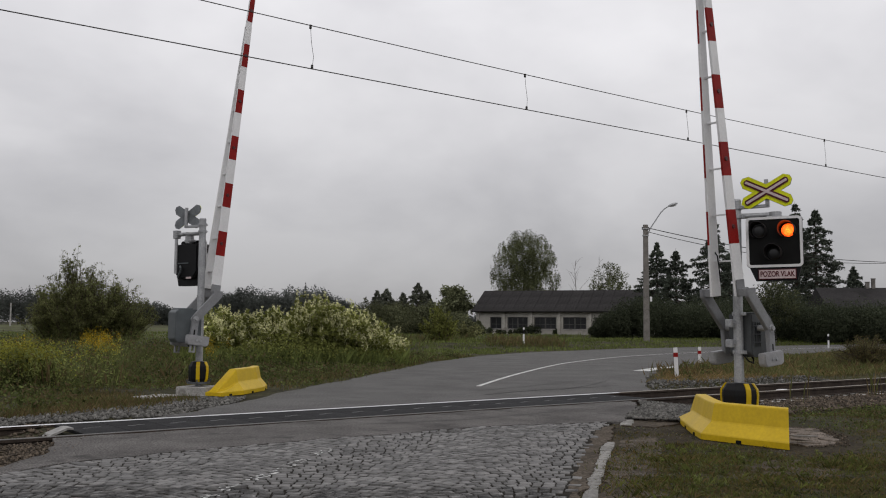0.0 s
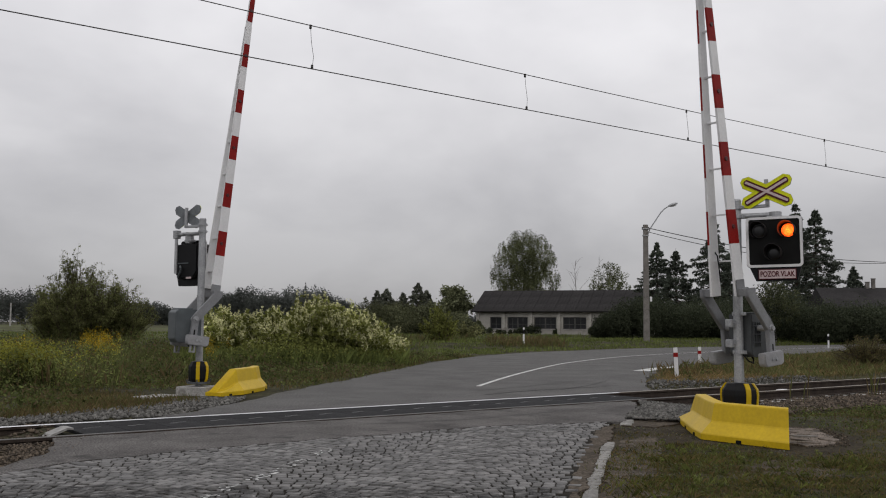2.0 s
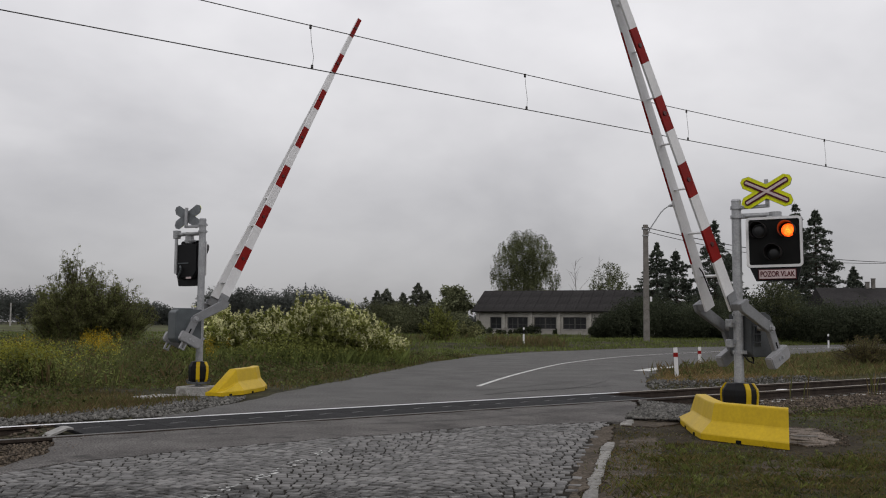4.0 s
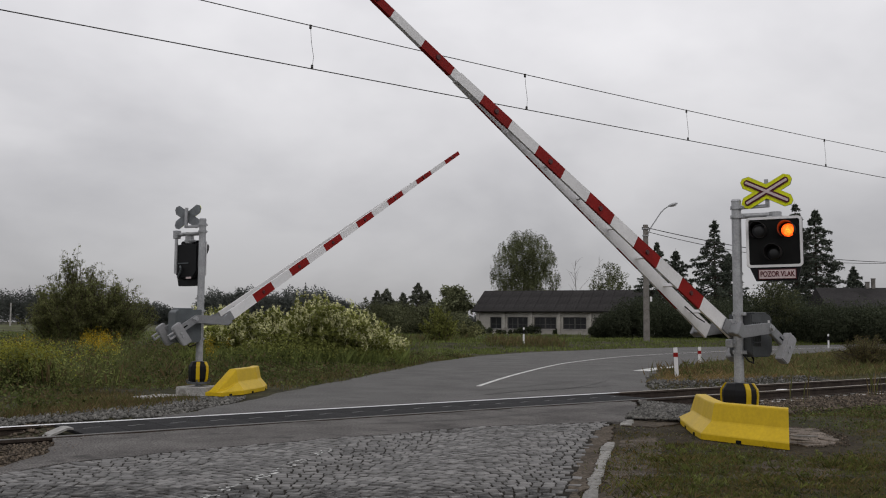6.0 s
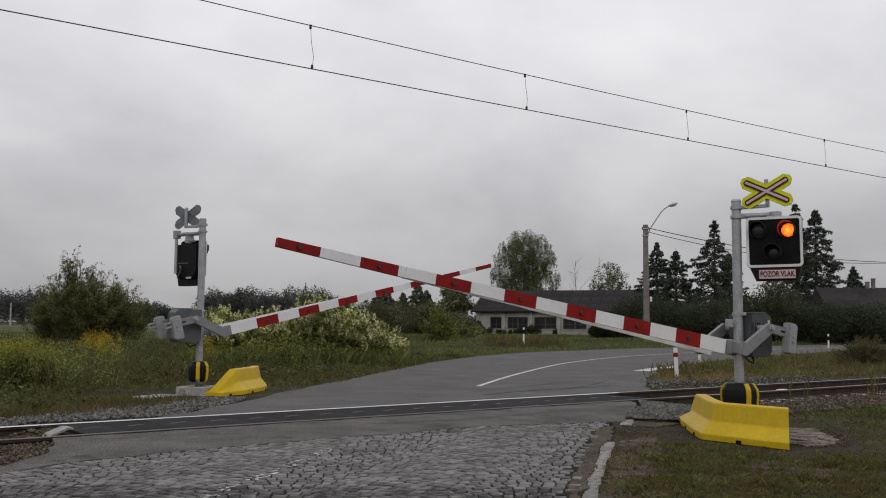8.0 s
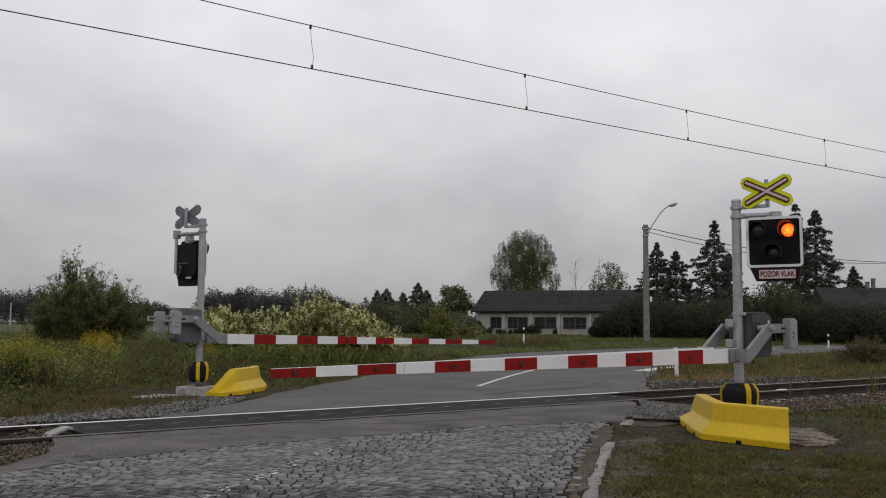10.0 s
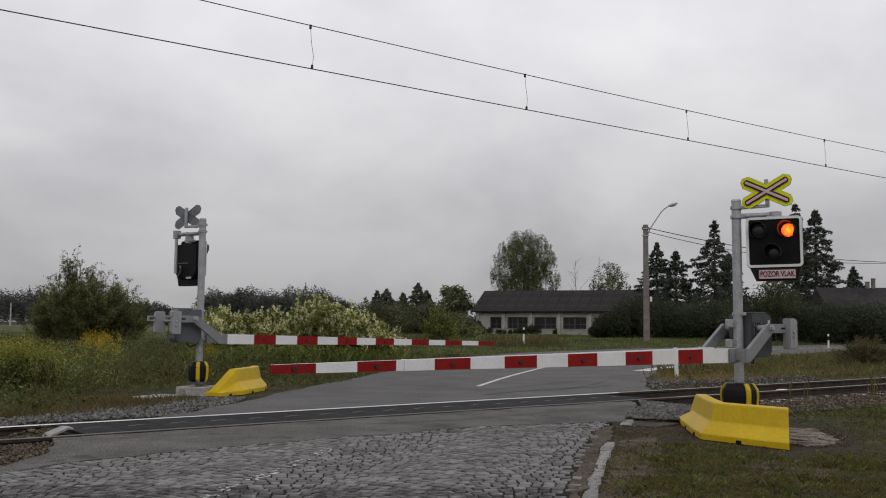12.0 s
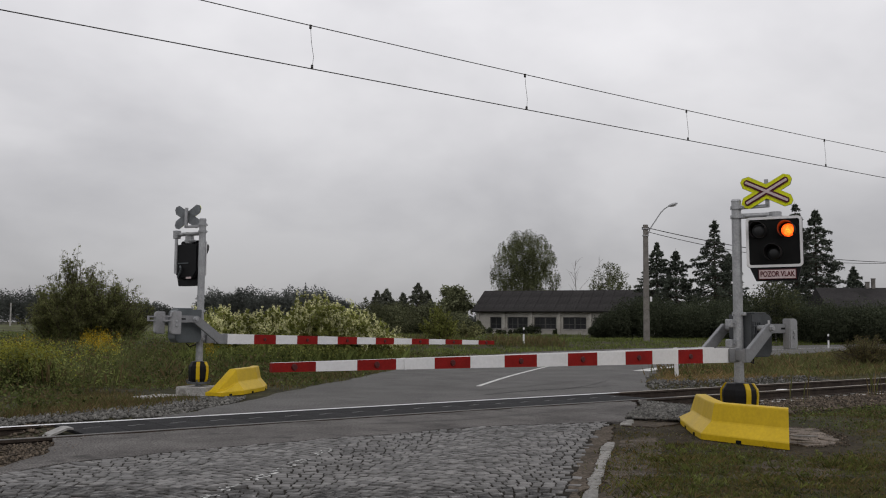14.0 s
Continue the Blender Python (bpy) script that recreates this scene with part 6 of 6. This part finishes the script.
grass_field("grass", 15000, [(18.6, 15.6), (20.6, 17.0), (24, 19.4), (30, 22), (30, 16.5), (24, 15.5)], 0.115, "straw", "short straw-coloured grass at the road corner", 0.0028, -0.6, 43, lean=0.8)
BROWN = [px_site(4.6, 57), px_site(12.8, 59), px_site(12.0, 68), px_site(4.6, 66)]
grass_field("grass", 2600, BROWN, 0.34, "dry", "brownish weeds on the bank", 0.010, -0.2, 44, lean=0.4)
low_plants("weed_leaves", 6000, BROWN, 0.45, 0.06, "dry_weeds", "brown seed heads on the bank", -0.2, 45)


grass_field("weeds", 16, [(18, 11.0), (25, 11.2), (25, 12.2), (18, 12.1)], 0.55, "dry", "thin tall dry stalks along the rail", 0.006, -1, 24, per=5, lean=0.2)


def utility_pole():
    x, y = px_site(-45.4, 230)
    ob = thing("utility_pole", "distant grey wooden utility pole in the field", "pole", pose(x, y, zat(x, y)))
    bm = bmesh.new()
    rod(bm, (0, 0, -0.2), (0, 0, 5.6), 0.22, 0.16, 8)
    part("pole", bm, M["concrete"], ob)
    bm = bmesh.new()
    box(bm, (0, 0, 5.2), (1.0, 0.14, 0.14))
    part("crossarm", bm, M["bark"], ob)


utility_pole()


def flower_stand(name, spots, tall, head, leaf, bloom, label, seed):
    """Leafy upright stalks with loose plumes of small flowers."""
    g = np.random.default_rng(seed)
    c, f, w = [], [], []
    for bx, ah, wide, n in spots:
        x0, y0 = px_site(bx, ah)
        for _ in range(n):
            x, y = x0 + g.normal() * wide, y0 + g.normal() * wide
            h = tall * g.uniform(0.6, 1.15)
            c.append((x, y, zat(x, y)))
            tip = np.array([x + g.normal() * 0.08, y + g.normal() * 0.08, h])
            f.append(tip + g.normal(size=(head, 3)) * np.array([0.07, 0.07, 0.10]))
            k = int(26 * h)
            u = g.random(k)[:, None]
            w.append(np.array([x, y, 0.05]) * (1 - u) + tip * u * np.array([1, 1, 0.92]) + g.normal(size=(k, 3)) * 0.09)
    stuff(name + "_stalks", blade_mesh(name + "_stalks", np.array(c), tall * 0.7, M["weeds"], 0.004, 0.2, 2), "upright stalks of " + label, "flowers")
    stuff(name + "_leaves", leaf_mesh(name + "_leaves", np.concatenate(w), 0.075, M[leaf], 0.0, 1.2, 0.18), "narrow leaves of " + label, "flowers")
    stuff(name + "_flowers", leaf_mesh(name + "_flowers", np.concatenate(f), 0.034, M[bloom]), "flower heads of " + label, "flowers")


flower_stand("goldenrod", ((-37.2, 31, 0.20, 14), (-36.2, 30.2, 0.16, 8), (-34.9, 30.8, 0.20, 16), (-24.6, 27, 0.26, 9), (-43.9, 23, 0.14, 6)), 0.88, 36, "sage", "gold", "goldenrod in the meadow", 31)
flower_stand("rocket", ((-46.5, 20.6, 0.30, 60), (-44.8, 20.6, 0.30, 60), (-43.0, 20.8, 0.26, 46), (-41.4, 21.0, 0.18, 22), (-36.4, 20.4, 0.40, 10), (-38.5, 19.6, 0.5, 10)), 0.85, 15, "sage", "lemon", "pale yellow wild rocket in the meadow", 32)
FRINGE = [px_site(-26, 30.5), px_site(-12, 30.5), px_site(-4.5, 33.0), px_site(-4.5, 35.5), px_site(-26, 34.0)]
low_plants("fringe_weeds", 26000, FRINGE, 0.62, 0.075, "knot_leaf", "rank green weeds before the knotweed thicket", 0.0, 37)
grass_field("weeds", 9000, FRINGE, 0.42, "lawn_leaf", "tall green grass before the knotweed thicket", 0.010, 0.0, 38)


# ---- kerb and setts ----
def kerb_stones():
    row = thing("kerb", "row of worn pale granite kerb stones along the setts", "kerb", kind="structure")
    g = random.Random(8)
    a, b = Vector((4.2, 4.24)), Vector((8.66, 8.09))
    d = (b - a).normalized()
    s, ln = 0.0, (b - a).length
    while s < ln:
        l = g.uniform(0.26, 0.5)
        q = a + d * (s + l / 2) + Vector((d.y, -d.x)) * (g.uniform(-0.012, 0.012) + 0.015 * math.sin(s * 1.4))
        bm = bmesh.new()
        vs = box(bm, (0, 0, -0.066), (l - 0.010, g.uniform(0.115, 0.15), 0.12), bevel=0.012)
        for v in bm.verts:
            v.co += Vector((g.uniform(-1, 1), g.uniform(-1, 1), g.uniform(-1, 1))) * 0.006
        part("kerb_stone", bm, M["kerb"], row, m=pose(q.x, q.y, g.uniform(-0.014, 0.0), g.uniform(-2, 2), g.uniform(-1, 1), math.degrees(math.atan2(d.y, d.x)) + g.uniform(-2, 2)))
        s += l
    for q in ((10.55, 9.48), (10.75, 9.62), (10.95, 9.80)):
        bm = bmesh.new()
        box(bm, (0, 0, -0.064), (0.24, 0.17, 0.12), bevel=0.014)
        part("kerb_stone", bm, M["kerb"], row, m=pose(*q, 0.006, 0, 0, 40))


kerb_stones()


def sett_arrays(variant):
    """A hewn granite block: 4 base, 4 rim and 4 top corners, a little skewed."""
    g = np.random.default_rng(variant)
    v = []
    for z, k in ((-0.06, 1.0), (-0.004, 0.99), (0.002, 0.95)):
        for sx, sy in ((-1, -1), (1, -1), (1, 1), (-1, 1)):
            v.append((sx * 0.5 * k + g.normal() * 0.03, sy * 0.5 * k + g.normal() * 0.03, z + (g.normal() * 0.002 if z > -0.05 else 0)))
    f = [(0, 1, 5, 4), (1, 2, 6, 5), (2, 3, 7, 6), (3, 0, 4, 7), (4, 5, 9, 8), (5, 6, 10, 9), (6, 7, 11, 10), (7, 4, 8, 11), (8, 9, 10, 11)]
    return np.array(v), np.array(f)


def setts():
    g = np.random.default_rng(9)
    along, across = np.array([0.775, 0.632]), np.array([-0.632, 0.775])
    kinds = [sett_arrays(k) for k in range(6)]
    meshes = []
    for v, f in kinds:
        me = raw_mesh("sett", v, f, M["sett"])
        meshes.append(me)
    place = []
    r = 0
    a = -1.0
    while a < 15.2:
        pitch = 0.132
        b = -0.2 + g.uniform(0, 0.1)
        while b < 7.4:
            w = g.uniform(0.086, 0.136)
            m = b + w / 2
            ph = (m % 1.9) / 1.9
            bend = 0.30 * 4 * ph * (1 - ph) - 0.15
            slope = 0.30 * 4 * (1 - 2 * ph) / 1.9
            q = along * (a + bend + g.normal() * 0.007) + across * m
            place.append((q[0], q[1], w * math.sqrt(1 + slope * slope) - 0.018, pitch / math.sqrt(1 + slope * slope) - 0.026, math.atan2(across[1], across[0]) + math.atan2(-slope, 1.0) + g.normal() * 0.05, g.normal() * 0.0018))
            b += w
        a += pitch
    place = np.array(place)
    # the last row by the kerb is lost and ragged
    edge_y = np.interp(place[:, 0], [5.0, 5.75, 6.58, 7.55, 8.8, 9.6, 10.2], [5.1, 5.80, 6.56, 7.45, 8.48, 9.15, 9.45])
    ok = inside(SETTS, place[:, 0], place[:, 1]) & (place[:, 1] > edge_y + g.normal(size=len(place)) * 0.045)
    place = place[ok]
    # the strip of paving that lies nearest keeps its stones as single pieces
    key = place[:, 0] * 0.6046 + place[:, 1] * 0.7965
    side = place[:, 0] * 0.7965 - place[:, 1] * 0.6046
    strip = (key > 7.55) & (side > -3.9) & (side < 1.5)
    order = np.argsort(np.where(strip, key, 99))
    single = set(order[:300].tolist())
    V, F, n = [], [], 0
    for i, (x, y, w, d, t, dz) in enumerate(place):
        k = i % 6
        if i in single:
            o = new("sett", meshes[k])
            o.parent = setts_bed
            o.matrix_basis = pose(x, y, dz - 0.002, g.normal() * 1.5, g.normal() * 1.5, math.degrees(t)) @ Matrix.Diagonal((w, d, 1, 1))
            continue
        v, f = kinds[k]
        c, s = math.cos(t), math.sin(t)
        p = v * np.array([w, d, 1])
        p[:, 2] += dz - 0.002 + (v[:, 0] * g.normal() + v[:, 1] * g.normal()) * 0.003
        V.append(np.stack([p[:, 0] * c - p[:, 1] * s + x, p[:, 0] * s + p[:, 1] * c + y, p[:, 2]], 1))
        F.append(f + n)
        n += len(v)
    # flecks of the old white line that cling to the stones
    for k in range(95):
        t = g.random()
        big = k < 3
        q = np.array([2.9, 7.12]) + np.array([2.75, 2.37]) * ((0.42, 0.47, 0.86)[k] if big else t) + g.normal(size=2) * 0.032
        w, d = g.uniform(0.012, 0.042), g.uniform(0.010, 0.024)
        bm = bmesh.new()
        n = 7
        ring = [bm.verts.new((math.cos(6.28 * i / n) * w * (2.0 if big else 1) * g.uniform(0.6, 1.2), math.sin(6.28 * i / n) * d * (1.6 if big else 1) * g.uniform(0.6, 1.2), 0)) for i in range(n)]
        bm.faces.new(ring)
        part("paint_fleck", bm, M["line" if k % 3 else "line_old"], setts_bed, m=pose(q[0], q[1], 0.0055, 0, 0, g.uniform(20, 60)))
    o = stuff("sett_field", raw_mesh("sett_field", np.concatenate(V), np.concatenate(F), M["sett_rest"]), "", "")
    o.parent = setts_bed


setts()
slab("bare_earth", rough_outline([(5.0, 4.85), (5.9, 5.62), (7.2, 6.72), (8.5, 7.8), (9.2, 8.35), (9.7, 8.3), (9.3, 7.7), (8.3, 7.0), (7.3, 6.1), (6.4, 5.4), (5.6, 4.75)], 0.12, 0.14, 12), -0.027, 0.05, M["brown_dirt"], "bare brown earth along the kerb", "earth", kind="structure")
slab("bare_earth", rough_outline([(8.9, 6.2), (9.5, 6.0), (9.4, 5.4), (8.4, 5.0), (7.8, 5.1), (7.8, 5.7)], 0.12, 0.14, 13), -0.029, 0.05, M["brown_dirt"], "bare brown earth patch in the verge grass", "earth", kind="structure")
slab("bare_earth", rough_outline([(11.03, 10.17), (12.07, 10.72), (12.65, 10.71), (12.84, 10.33), (11.76, 9.28), (10.63, 9.0), (10.39, 9.43)], 0.12, 0.08, 14), -0.012, 0.05, M["brown_dirt"], "brown earth under the ballast heap edge", "earth", kind="structure")
slab("dirt_strip", rough_outline([(4.6, 4.7), (5.75, 5.82), (6.58, 6.58), (7.55, 7.47), (8.8, 8.5), (9.7, 9.25), (10.2, 9.42), (9.2, 8.5), (8.4, 7.93), (7.2, 6.9), (5.8, 5.72)], 0.1, 0.05, 9), -0.006, 0.05, M["brown_dirt"], "trodden brown dirt between setts and kerb", "dirt", kind="structure")


# ---- what moves ----
def motions():
    near = [(0, 84.2), (2.6, 84.2), (2.8, 83.9), (3.0, 81.8), (3.2, 78.2), (3.7, 69.0), (4.2, 59.6), (4.7, 50.9), (5.0, 46.0), (5.3, 41.2), (5.5, 38.5), (6.0, 32.1), (6.5, 25.85), (7.0, 19.9), (7.5, 14.4), (8.0, 9.2), (8.2, 7.35), (8.7, 3.5), (9.2, 0.8), (9.7, -0.47), (10.1, -0.72), (10.3, -0.55), (10.4, -0.44), (10.5, -0.2), (10.6, 0.0), (10.8, 0.01), (11.0, -0.2), (11.2, -0.4), (11.5, 0.03), (11.75, -0.2), (12.0, -0.4), (12.3, -0.07), (12.5, -0.14), (12.75, -0.3), (13.0, 0.0), (13.5, -0.12), (14, -0.26)]
    far = [(0, 83.0), (2.6, 83.0), (2.8, 82.7), (3.0, 81.2), (3.2, 77.5), (3.7, 68.7), (4.2, 59.9), (4.7, 51.9), (5.0, 47.1), (5.3, 42.55), (5.5, 40.1), (6.0, 34.15), (6.5, 28.5), (7.0, 23.1), (7.5, 17.85), (8.0, 12.95), (8.2, 10.8), (8.7, 6.3), (9.2, 2.6), (9.7, 0.0), (10.1, -1.1), (10.3, -1.3), (10.5, -1.4), (10.75, -1.1), (11.0, -0.85), (11.5, -1.15), (12.0, -1.15), (12.5, -0.93), (14, -0.98)]
    for boom, rows, g in ((near_boom, near, NEAR_SWING), (far_boom, far, FAR_SWING)):
        walk(boom, [(t, pose(g.px, 0, g.pz, 0, a, 0)) for t, a in rows])
    # blinking: the added disc hides each glowing lamp in turn, about half a second
    rows, t, at = [(0.0, -1)], 0.03, -1
    while t < 13.9:
        rows += [(t, at), (t + 0.045, -at)]
        at = -at
        t += 0.504
    rows.append((14.0, at))
    for shutter, out in ((near_blink_disc, NEAR_OUT), (far_blink_disc, FAR_OUT)):
        walk(shutter, [(s, pose(out + 0.20 * k, -0.058, 2.83)) for s, k in rows])


motions()
